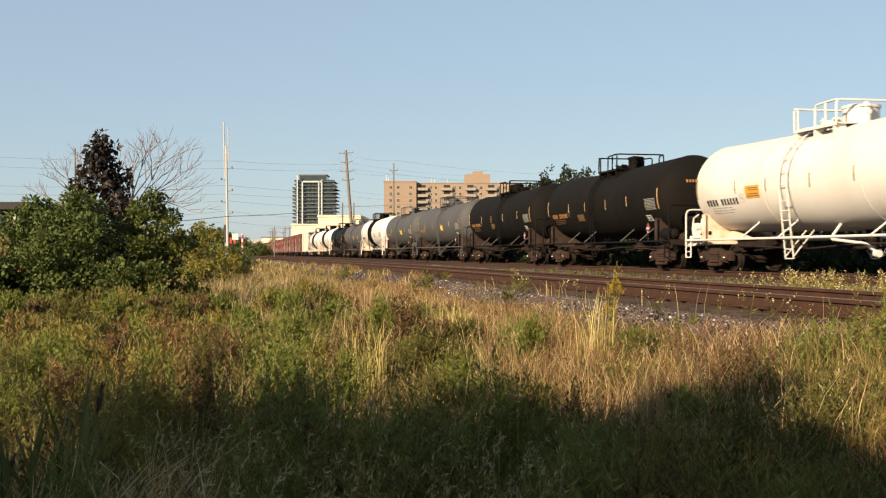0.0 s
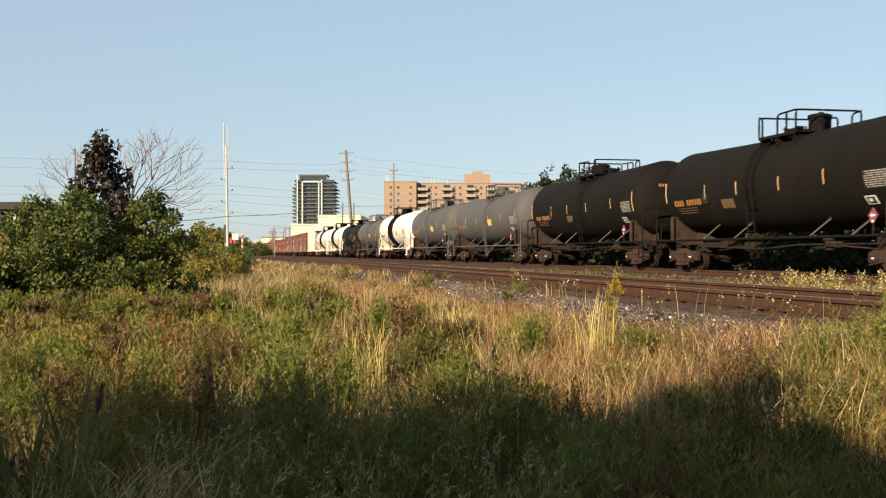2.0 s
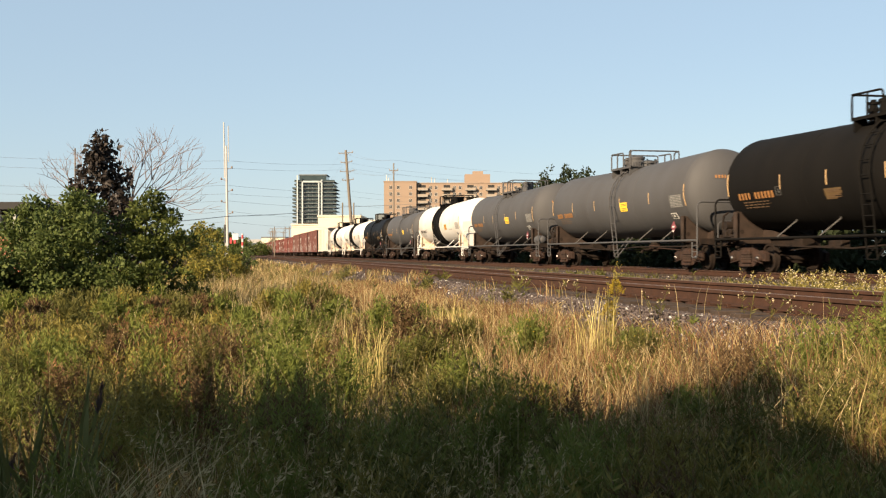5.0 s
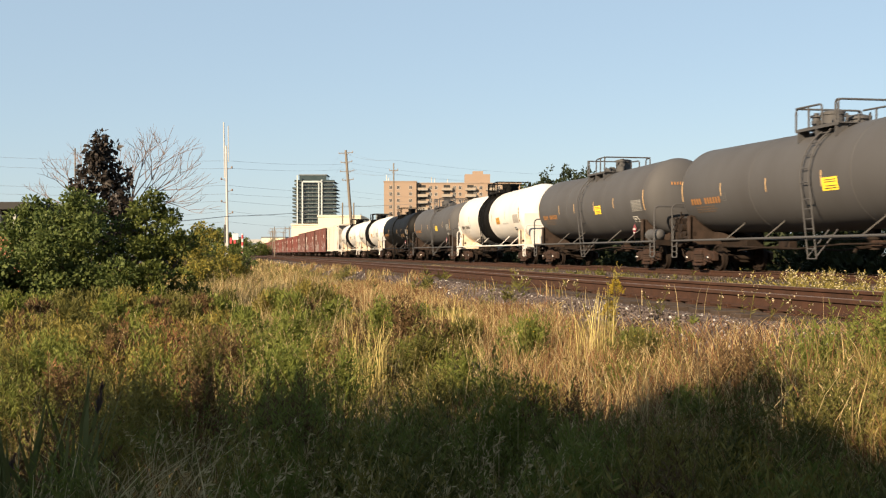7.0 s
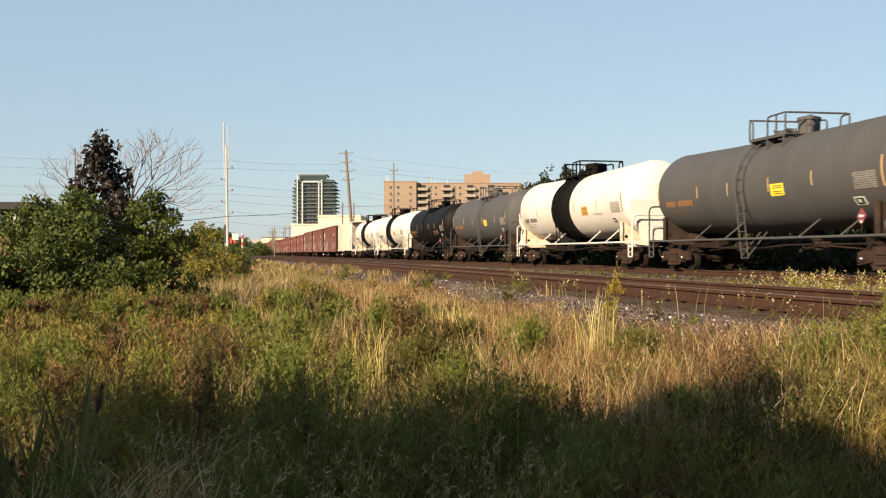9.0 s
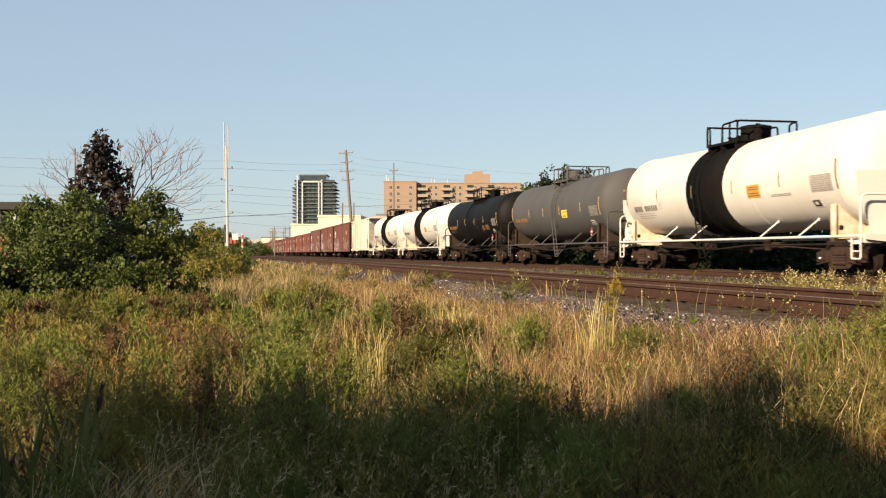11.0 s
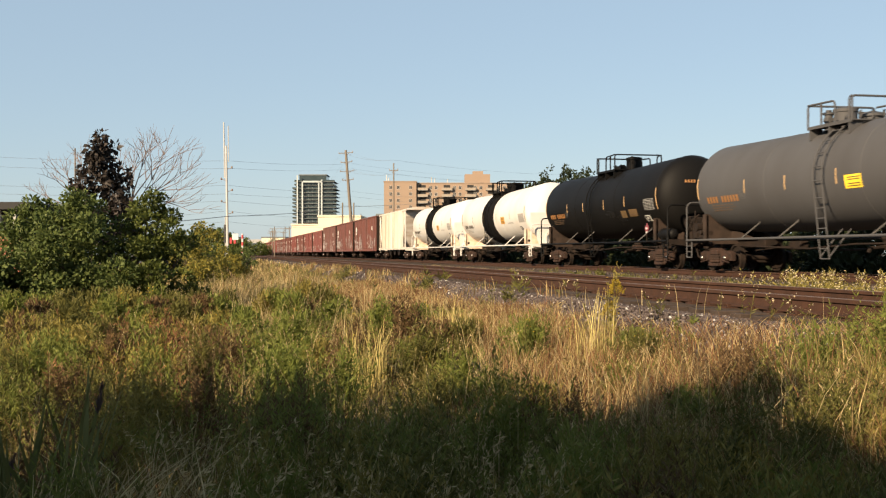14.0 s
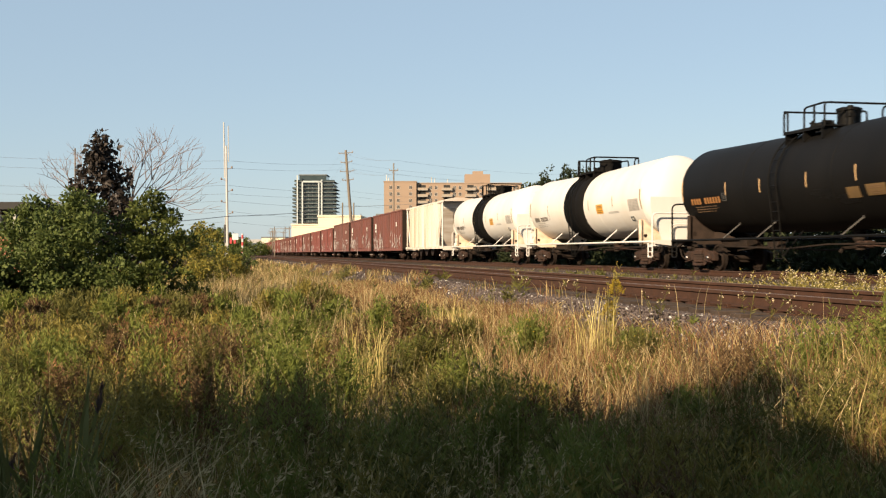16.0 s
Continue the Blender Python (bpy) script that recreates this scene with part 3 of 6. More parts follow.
    for i, y in enumerate((half, *marks, -half)):
        bm = bmesh.new()
        if i in (0, 5):
            decal(bm, y - 0.038, y + 0.038, *((-21, 9) if i else (-15, 12)), r + 0.009, zc + 0.1)
        else:
            decal(bm, y - 0.028, y + 0.028, -11, 5, r + (0.024 if scheme == "banded" and i == 2 else 0), zc + 0.1 * abs(y) / half)
        part("reflector_strip", bm, tick, tank, "yellow reflective strip")
    low = 4 if light else 0
    ink = M["mark_worn"] if scheme == "banded" else (M["mark_black"] if light else M["mark_orange"])
    for k in range(11):                                   # one plain bar for each stencilled character
        if k != 4:
            shared("character_bar", ("character", r, ink.name), lambda bm: decal(bm, -0.062, 0.062, -20.5 - low, -12.5 - low, r + 0.012, zc + 0.08, n=2), ink, tank, pose(0, half - 0.65 - (k + 0.5) * 0.2136, 0))
    bm = bmesh.new()
    for k, (w, a) in enumerate(((1.5, -25.0), (1.7, -28.5), (1.4, -32))):
        u = half - 0.9
        while u > half - 0.9 - w:
            g = rng.uniform(0.08, 0.24)
            decal(bm, u - g, u, a - low, a - low + 1.3, r, zc + 0.08, n=1)
            u -= g + rng.uniform(0.04, 0.1)
    tagged(part("small_stencil", bm, M["mark_grey"] if light else M["faint_orange"], tank, "faint rows of small stencilled print"), kind="stuff")
    bm = bmesh.new()                                      # outlined test box after the characters
    for y0, y1, a0, a1 in ((half - 3.42, half - 3.12, -9, -8.4), (half - 3.42, half - 3.12, -18.6, -18), (half - 3.15, half - 3.12, -18, -9), (half - 3.42, half - 3.39, -18, -9), (half - 3.30, half - 3.24, -16, -11)):
        decal(bm, y0, y1, a0 - low, a1 - low, r, zc + 0.07, n=2)
    part("test_stencil", bm, M["mark_grey"] if light else M["panel_grey"], tank)
    if not light:
        bm = bmesh.new()
        for k in range(4):
            x0 = -0.60 + 0.11 * k
            ring = []
            for x, z in ((x0, 0.42), (x0 + 0.065, 0.42), (x0 + 0.065, 0.53), (x0, 0.53)):
                d = 0.72 * math.sqrt(1 - (x * x + z * z) / (r * r)) + 0.025
                ring.append(bm.verts.new((x, -half - d, zc + 0.1 + z)))
            bm.faces.new(ring)
        part("head_stencil", bm, M["mark_orange"], tank, "orange stencil on the tank head")
    if scheme != "white":
        bm = bmesh.new()
        decal(bm, -half + 0.25, -half + 1.4, -22, -4, r, zc + 0.09)
        panel = part("stencil_panel", bm, M["panel_pale"] if light else (M["panel_dark"] if scheme == "black" else M["panel_grey"]), tank, "pale stencil panel with rows of small print")
        bm = bmesh.new()
        for a in np.arange(-20.8, -5, 2.2):
            u = -half + 0.32
            while u < -half + 1.28:
                w = rng.uniform(0.06, 0.26)
                decal(bm, u, min(u + w, -half + 1.34), a, a + 1.1, r + 0.006, zc + 0.09, n=1)
                u += w + rng.uniform(0.03, 0.08)
        part("small_print", bm, M["print_grey"], panel)
        bm = bmesh.new()
        decal(bm, -half + 1.1, -half + 1.6, -39, -29, r, zc + 0.08, n=2)
        square = part("warning_square", bm, M["mark_white"], tank)
        bm = bmesh.new()
        decal(bm, -half + 1.16, -half + 1.54, -37.8, -30.2, r + 0.006, zc + 0.08, n=2)
        part("warning_print", bm, M["mark_black"], square)
        bm = bmesh.new()
        decal(bm, -half + 1.30, -half + 1.44, -35.5, -32, r + 0.010, zc + 0.08, n=1)
        part("warning_symbol", bm, M["mark_white"], square)
    ly, wide, a0, a1 = {"white": (3.34, 0.46, -17, -2), "banded": (-3.05, 0.42, -19, -4), "black": (2.0, 0.44, -27, -15)}.get(scheme, (-1.84, 0.40, -17.5, -3.5))
    if label_at is not None:
        ly = label_at
    bm = bmesh.new()
    decal(bm, ly - wide, ly + wide, a0, a1, r, zc + 0.03)
    tag = part("label", bm, M["label_orange"] if scheme in ("white", "banded") else (M["label_dull"] if scheme == "black" else M["label_yellow"]), tank, "yellow rectangular label")
    bm = bmesh.new()
    for u in (0.14, 0.32, 0.62, 0.78):
        a = a0 + (a1 - a0) * u
        decal(bm, ly - wide * 0.82, ly + wide * rng.uniform(0.5, 0.82), a, a + 0.9, r + 0.006, zc + 0.03, n=1)
    part("label_print", bm, M["faint_orange"], tag)
    if second_label:
        bm = bmesh.new()
        decal(bm, ly + 0.75, ly + 1.35, a0 - 1, a1 - 1, r, zc + 0.03)
        part("label", bm, M["label_dull"], tank, "torn dull yellow label")
    if dark_patch is not None:
        bm = bmesh.new()
        decal(bm, dark_patch - 0.35, dark_patch + 0.35, -21, -6, r, zc + 0.05)
        part("paint_patch", bm, M["patch_black"], tank, "darker square of fresh paint")
    if second_label:                                      # oily smears low on the side
        bm = bmesh.new()
        for k in range(16):
            y, a = rng.uniform(-3.6, -1.7), rng.uniform(-34, -17)
            decal(bm, y - rng.uniform(0.1, 0.34), y + rng.uniform(0.1, 0.34), a - rng.uniform(1, 5), a + rng.uniform(1, 5), r, zc + 0.05, lift=0.003 + 0.0004 * k, n=3)
        tagged(part("oil_smear", bm, M["oil"], tank, "dark oily smears"), kind="stuff")
    if scheme == "banded":                                # short black notes along the lower side
        bm = bmesh.new()
        for y, a in ((-1.9, -28), (-4.6, -19), (-4.6, -20.8)):
            decal(bm, y - 0.7, y + 0.5, a, a + 0.8, r, zc + 0.05, n=1)
        part("side_note", bm, M["mark_grey"], tank)
    if not light:
        bm = bmesh.new()
        yp = -half + 0.9
        bar(bm, (-1.50, yp, 1.06), (-1.50, yp, 1.40), 0.018)
        part("placard_post", bm, M["dark_iron"], car)
        bm = bmesh.new()
        m = pose(-1.5, yp, 1.56, 45)
        box(bm, (-0.012, -0.15, -0.15), (0.012, 0.15, 0.15), m)
        placard = part("placard", bm, M["placard_red"], car, "red diamond placard")
        bm = bmesh.new()
        box(bm, (-0.018, -0.10, -0.03), (-0.0125, 0.10, 0.03), pose(-1.5, yp, 1.57))
        box(bm, (-0.018, -0.05, -0.04), (-0.0125, 0.05, 0.02), pose(-1.5, yp, 1.43))
        part("placard_face", bm, M["mark_white"], placard)
    car.matrix_basis = pose(FAR_X, centre, FAR_TOP)
    CARS.append((car, centre))
    return car


def box_car(centre, length, paint, seed, height=4.5):
    """A boxcar: ribbed sides, peaked roof, sliding door, ladders, trucks."""
    rng = random.Random(seed)
    bright = paint is M["boxcar_bright"]
    car = holder("boxcar", "bright red ribbed boxcar" if bright else "faded oxide-red boxcar with pale graffiti along its lower side", "boxcar", "cars of the freight train")
    h, w = length / 2, 1.55
    bm = bmesh.new()
    prism(bm, [(-w, 1.0), (-w, height), (0, height + 0.18), (w, height), (w, 1.0)], -h, h)
    body = part("body", bm, paint, car)
    bm = bmesh.new()
    for y in np.arange(-h + 0.1, h, 1.25):
        for x in (-w, w):
            if abs(y) < 1.9:
                continue
            box(bm, (x - 0.05, y - 0.05, 1.05), (x + 0.05, y + 0.05, height - 0.06))
    for x in (-w, w):
        box(bm, (x - 0.06, -h, height - 0.1), (x + 0.06, h, height + 0.03))
        box(bm, (x - 0.05, -h, 0.85), (x + 0.05, h, 1.08))
    part("side_ribs", bm, paint, car)
    for x in (-w - 0.05, w + 0.05):
        bm = bmesh.new()
        box(bm, (x - 0.03, -1.75, 1.15), (x + 0.03, 1.75, height - 0.15), bevel=0.02)
        for y in (-1.2, -0.6, 0, 0.6, 1.2):
            box(bm, (x - 0.05, y - 0.03, 1.2), (x + 0.05, y + 0.03, height - 0.2))
        part("sliding_door", bm, paint, car)
    bm = bmesh.new()
    for s in (-1, 1):
        for x in (-w - 0.07, w + 0.07):
            for z in np.arange(1.0, height - 0.2, 0.38):
                bar(bm, (x, s * (h - 0.55), z), (x, s * (h - 0.08), z), 0.02, 5)
        for z in np.arange(1.3, height - 0.2, 0.42):
            box(bm, (-w + 0.1, s * h - 0.05, z), (w - 0.1, s * h + 0.05, z + 0.16))
    part("ladder_and_end_ribs", bm, paint, car)
    # dark sheets over both ends make the gaps between cars read dark
    for s in (-1, 1):
        bm = bmesh.new()
        box(bm, (-w + 0.02, s * (h + 0.055), 1.0), (w - 0.02, s * (h + 0.085), height - 0.05))
        part("end_sheet", bm, M["dark_iron"], car, "dark end sheet that keeps the gap between cars dark")
    bm = bmesh.new()
    box(bm, (-0.35, -h, 0.62), (0.35, h, 1.0))
    for y in np.arange(-h + 4.5, h - 4, 1.6):
        box(bm, (-1.4, y, 0.8), (1.4, y + 0.12, 1.0))
    part("underframe", bm, M["dark_iron"], car)
    # painted scrawl and small plates
    bm = bmesh.new()
    for k in range(46 if not bright else 22):
        y = rng.choice((-1, 1, 1)) * (h - 0.6 - rng.uniform(0, 1) ** 1.4 * (h - 3.0))
        z = rng.uniform(1.2, 2.4) if not bright else rng.uniform(1.15, 1.8)
        m = pose(-w - 0.056, y, z, rng.uniform(-70, 70))
        box(bm, (-0.004, -rng.uniform(0.15, 0.75), -0.09), (0.0, rng.uniform(0.15, 0.75), 0.09), m)
    tagged(part("painted_scrawl", bm, M["graffiti"], car, "pale spray-painted scrawl"), kind="stuff")
    for y, z, a, b in ((h - 2.2, 3.4, 0.5, 0.28), (h - 2.2, 2.9, 0.5, 0.10), (-h + 3, 3.3, 0.3, 0.2)):
        bm = bmesh.new()
        box(bm, (-w - 0.062, y - a, z - b), (-w - 0.055, y + a, z + b))
        part("stencil_plate", bm, M["mark_white"], car)
    for s in (-1, 1):
        truck(car, s * (h - 2.6), centre < 340)
        shared("coupler", "coupler", make_coupler, M["dark_iron"], car, pose(0, s * (h - 0.45), 0, 0, 0, 0 if s > 0 else 180))
    car.matrix_basis = pose(FAR_X, centre, FAR_TOP)
    CARS.append((car, centre))


def hopper_car(centre, length):
    """A covered hopper: ribbed sides, slanted end sheets over open ends, discharge chutes."""
    car = holder("covered_hopper", "cream-white covered hopper car with ribbed sides", "hopper car", "cars of the freight train")
    h, w, top = length / 2, 1.50, 4.5
    p = M["hopper_paint"]
    bm = bmesh.new()
    # body with end sheets that slope under towards the middle
    prism(bm, [(-h + 1.1, top), (-h + 1.1, 4.0), (-h + 2.7, 1.05), (h - 2.7, 1.05), (h - 1.1, 4.0), (h - 1.1, top)], -w + 0.06, w - 0.06, axis="x")
    part("body", bm, p, car)
    bm = bmesh.new()
    for x in (-w + 0.03, w - 0.03):
        box(bm, (x - 0.03, -h + 2.2, 1.05), (x + 0.03, h - 2.2, top - 0.05))
        for y in np.arange(-h + 2.2, h - 2.1, 0.98):
            box(bm, (x - 0.16, y - 0.09, 1.1), (x + 0.16, y + 0.09, top - 0.08))
        box(bm, (x - 0.08, -h, 0.95), (x + 0.08, h, 1.15))
        box(bm, (x - 0.08, -h + 0.25, top - 0.1), (x + 0.08, h - 0.25, top + 0.04))
    part("ribbed_side", bm, p, car)
    bm = bmesh.new()
    for s in (-1, 1):
        for x in (-w + 0.04, w - 0.04):
            bar(bm, (x, s * (h - 0.35), 1.1), (x, s * (h - 0.35), top), 0.06, 6)
            bar(bm, (x, s * (h - 1.9), 1.1), (x, s * (h - 0.45), 4.2), 0.07, 6)
            bar(bm, (x, s * (h - 2.2), top - 0.1), (x, s * (h - 0.4), top - 0.1), 0.07, 6)
            for z in np.arange(0.7, top, 0.36):
                bar(bm, (x, s * (h - 0.35), z), (x, s * (h - 0.9), z), 0.018, 5)
        box(bm, (-w, s * (h - 0.12), 0.85), (w, s * h, 1.15))
    part("end_frame", bm, p, car)
    bm = bmesh.new()
    prism(bm, [(-w, top), (-0.8, top + 0.22), (0.8, top + 0.22), (w, top)], -h + 0.25, h - 0.25)
    for y in np.arange(-h + 1, h - 0.5, 1.1):
        box(bm, (-0.4, y, top + 0.2), (0.4, y + 0.9, top + 0.3), bevel=0.03)
    part("roof", bm, p, car)
    bm = bmesh.new()
    for y in (-2.6, 0, 2.6):
        prism(bm, [(y - 1.1, 1.06), (y - 0.25, 0.42), (y + 0.25, 0.42), (y + 1.1, 1.06)], -1.2, 1.2, axis="x")
    part("discharge_chute", bm, M["dark_iron"], car)
    bm = bmesh.new()
    box(bm, (-0.35, -h, 0.7), (0.35, h, 1.0))
    part("underframe", bm, M["dark_iron"], car)
    for s in (-1, 1):
        truck(car, s * (h - 1.9))
        shared("coupler", "coupler", make_coupler, M["dark_iron"], car, pose(0, s * (h - 0.45), 0, 0, 0, 0 if s > 0 else 180))
    car.matrix_basis = pose(FAR_X, centre, FAR_TOP)
    CARS.append((car, centre))


M["white_stained"] = material("white_stained", (0.6512, 0.5808, 0.4752), 0.6, vary=0.6, tint=(0.352, 0.1936, 0.0968), scale=2.5, bump=0.1)
M["strut_grey"] = material("strut_grey", (0.03341, 0.02923, 0.02505), 0.6, vary=0.4, bump=0.1)
M["tan_mark"] = material("tan_mark", (0.20, 0.135, 0.05), 0.6, vary=0.4, bump=0)
M["dusty_iron"] = material("dusty_iron", (0.046, 0.030, 0.0225), 0.85, vary=0.8, tint=(0.020, 0.0145, 0.0115), scale=2.5, fine=25, bump=0.2, spec=0.15)
M["oil"] = material("oil", (0.0016, 0.0016, 0.0018), 0.35, vary=0.5, tint=(0.006, 0.006, 0.0065), scale=5, bump=0.3, spec=0.25)
M["patch_black"] = material("patch_black", (0.0024, 0.0022, 0.0021), 0.8, vary=0.3, bump=0, spec=0.15)
M["faint_orange"] = material("faint_orange", (0.11, 0.062, 0.028), 0.7, vary=0.6, bump=0)
M["panel_pale"] = material("panel_pale", (0.36, 0.33, 0.30), 0.6, vary=0.4, bump=0)
M["mark_worn"] = material("mark_worn", (0.10, 0.085, 0.07), 0.6, vary=0.6, bump=0)
M["black_fresh"] = material("black_fresh", (0.0028, 0.0026, 0.0025), 0.6, spec=0.1, vary=0.6, tint=(0.0060, 0.0053, 0.0047), scale=0.8, streak=(1, 1, 0.35), bump=0.05)
M["panel_dark"] = material("panel_dark", (0.022, 0.0215, 0.021), 0.7, vary=0.5, bump=0, spec=0.1)
M["panel_grey"] = material("panel_grey", (0.075, 0.072, 0.068), 0.6, vary=0.4, bump=0)
M["print_grey"] = material("print_grey", (0.24, 0.232, 0.215), 0.6, vary=0.4, bump=0)
M["label_dull"] = material("label_dull", (0.105, 0.062, 0.022), 0.6, vary=0.5, bump=0)


def build_train():
    # centre and length in seconds of rolling, scheme, dome towards the tail, shift, extras
    tanks = [(4.32, 1.96, "white", False, -0.33, {}), (6.70, 1.90, "black", False, -0.1, dict(label_at=2.2)), (9.10, 1.94, "black", True, -0.18, dict(label_at=1.06, dark_patch=-3.3)),
             (11.60, 2.12, "grey", True, -0.18, {}), (14.13, 1.93, "grey", False, -0.18, {}), (16.63, 2.08, "banded", False, 0.0, {}), (19.15, 1.95, "grey", True, -0.18, dict(label_at=-2.3)),
             (21.60, 1.93, "black", False, -0.2, dict(label_at=-4.65, second_label=True)), (24.12, 2.10, "banded", False, 0.0, {}), (26.75, 2.10, "banded", False, 0.0, {})]
    for i, (c, n, kind, tail, shift, extras) in enumerate(tanks):
        paint = {"black": M["black_fresh"] if i == 7 else M["black_paint"], "grey": M["grey_paint"]}.get(kind, M["white_paint"])
        tank_car(SPEED * c - LEAD + shift, SPEED * n, paint, kind, i, tail, **extras)
    hopper_car(SPEED * 29.46 - LEAD, 16.6)
    edge = 30.70
    for i in range(16):
        n = 2.82 if i < 3 else 2.72
        box_car(SPEED * (edge + n / 2) - LEAD, SPEED * n - 2.1, (M["boxcar_red"], M["boxcar_red"], M["boxcar_brown"], M["boxcar_bright"], M["boxcar_bright"], M["boxcar_red"], M["boxcar_bright"])[i % 7], 40 + i, 4.55 if i < 3 else 4.3)
        edge += n
    tank_car(SPEED * (edge + 1.25) - LEAD, SPEED * 1.95, M["white_paint"], "tail", 77)
    tank_car(SPEED * (edge + 3.75) - LEAD, SPEED * 1.95, M["white_paint"], "tail", 78)


build_train()


def motions():
    """The train rolls past; every wheel turns with it."""
    times = [0.5 * k for k in range(33)]
    for car, y in CARS:
        walk(car, [(t, pose(FAR_X, y - run(t), FAR_TOP)) for t in times])
    spin = [k / 15 for k in range(241)]
    for w, dy in WHEELS:
        walk(w, [(t, pose(0, dy, R_WHEEL, math.degrees(run(t) / R_WHEEL))) for t in spin])


# ---------------------------------------------------------------- tracks
def rail_outline(x, top):
    return [(x - 0.075, top - 0.17), (x - 0.075, top - 0.155), (x - 0.012, top - 0.135), (x - 0.010, top - 0.05), (x - 0.036, top - 0.038), (x - 0.036, top - 0.006),
            (x - 0.028, top), (x + 0.028, top), (x + 0.036, top - 0.006), (x + 0.036, top - 0.038), (x + 0.010, top - 0.05), (x + 0.012, top - 0.135), (x + 0.075, top - 0.155), (x + 0.075, top - 0.17)]


def make_tie(bm):
    box(bm, (-1.3, -0.115, -0.18), (1.3, 0.115, 0.0), bevel=0.012)


def make_plate(bm):
    box(bm, (-0.17, -0.09, 0.0), (0.17, 0.09, 0.018))
    for x in (-0.12, 0.12):
        for y in (-0.06, 0.06):
            box(bm, (x - 0.015, y - 0.015, 0.018), (x + 0.015, y + 0.015, 0.05))


def track(name, label, cx, top, y0, y1, near0, near1, head):
    t = holder(name, label, "railway track", kind="structure")
    for s in (-1, 1):
        bm = bmesh.new()
        prism(bm, rail_outline(cx + s * 0.7535, top), y0, y1)
        rail = part("rail", bm, M["rail_rust"], t, "rusty steel rail")
        bm = bmesh.new()
        box(bm, (cx + s * 0.7535 - 0.026, y0, top), (cx + s * 0.7535 + 0.026, y1, top + 0.003))
        part("running_surface", bm, head, rail, "worn running surface")
    rng = random.Random(int(cx * 10))
    bm = bmesh.new()
    y = y0
    while y < y1:
        m = pose(cx + rng.uniform(-0.05, 0.05), y, top - 0.19, 0, 0, rng.uniform(-1.5, 1.5))
        if near0 <= y <= near1:
            tie = shared("sleeper", "sleeper", make_tie, M["tie_wood"], t, m)
            for s in (-1, 1):
                shared("tie_plate", "tie_plate", make_plate, M["rail_rust"], tie, pose(s * 0.7535, 0, 0.0))
        else:
            box(bm, (-1.3, -0.115, -0.18), (1.3, 0.115, 0.0), m)
        y += 0.53
    tagged(part("far_sleepers", bm, M["tie_wood"], t), kind="stuff")


track("track_near", "rusty unused-looking railway track on a gravel bed beside the weeds", NEAR_X, NEAR_TOP, -60, 420, 0, 90, M["rail_head"])
track("track_far", "railway track that carries the freight train", FAR_X, FAR_TOP, -120, 640, 10, 80, M["rail_head"])


def build_ballast():
    """Loose crushed stone over the beds of both tracks."""
    rng = np.random.default_rng(5)
    lots = [(52000, 4.25, 5.75, 4, 24, 0.0125), (12000, 5.3, 8.5, 4, 36, 0.014), (16000, 4.2, 5.75, 20, 60, 0.019), (6000, 4.2, 5.75, 50, 110, 0.028), (2600, 15.2, 17.3, 8, 60, 0.022)]
    cos = []
    for n, x0, x1, y0, y1, size in lots:
        x = rng.uniform(x0, x1, n)
        y = y0 + (y1 - y0) * rng.uniform(0, 1, n) ** 1.6
        z = ground_z(x, y)
        s = size * rng.uniform(0.55, 1.35, n)
        cube = np.array([[-1, -1, -1], [1, -1, -1], [1, 1, -1], [-1, 1, -1], [-0.7, -0.7, 1], [0.7, -0.7, 1], [0.7, 0.7, 1], [-0.7, 0.7, 1]])
        v = cube[None] * (1 + rng.uniform(-0.35, 0.35, (n, 8, 3))) * s[:, None, None] * np.array([1, 1, 0.75])
        a = rng.uniform(0, 6.28, n)
        t = rng.uniform(-0.5, 0.5, n)
        c, sn = np.cos(a)[:, None], np.sin(a)[:, None]
        vx, vy = v[..., 0] * c - v[..., 1] * sn, v[..., 0] * sn + v[..., 1] * c
        vz = v[..., 2] + vx * np.tan(t)[:, None]
        cos.append(np.stack([vx + x[:, None], vy + y[:, None], vz + (z + s * 0.35)[:, None]], -1))
    co = np.concatenate(cos)
    f = np.array([[0, 3, 2, 1], [4, 5, 6, 7], [0, 1, 5, 4], [1, 2, 6, 5], [2, 3, 7, 6], [3, 0, 4, 7]])
    q = (np.arange(len(co))[:, None, None] * 8 + f[None]).reshape(-1, 4)
    pale = np.repeat((rng.uniform(0, 1, len(co)) < 0.035).astype(int), 6)
    ob = numpy_mesh("ballast_stones", co, q, [M["stone"], M["stone_pale"]], pale)
    tagged(ob, "loose grey and tan crushed stone along the tracks", "ballast", kind="stuff")


build_ballast()


# ---------------------------------------------------------------- distance: buildings, poles, wires
def spot(ahead, across, z=0.0):
    """A place so far ahead of and across from the viewpoint's heading."""
    a = radians(TURN)
    return Vector((ahead * math.sin(a) + across * math.cos(a), ahead * math.cos(a) - across * math.sin(a), z))


def facing(ahead, across, turn=0.0, z=-0.9):
    """A pose at such a place; its x runs across the view, its y away from it."""
    p = spot(ahead, across)
    return pose(p.x, p.y, z, 0, 0, -TURN + turn)


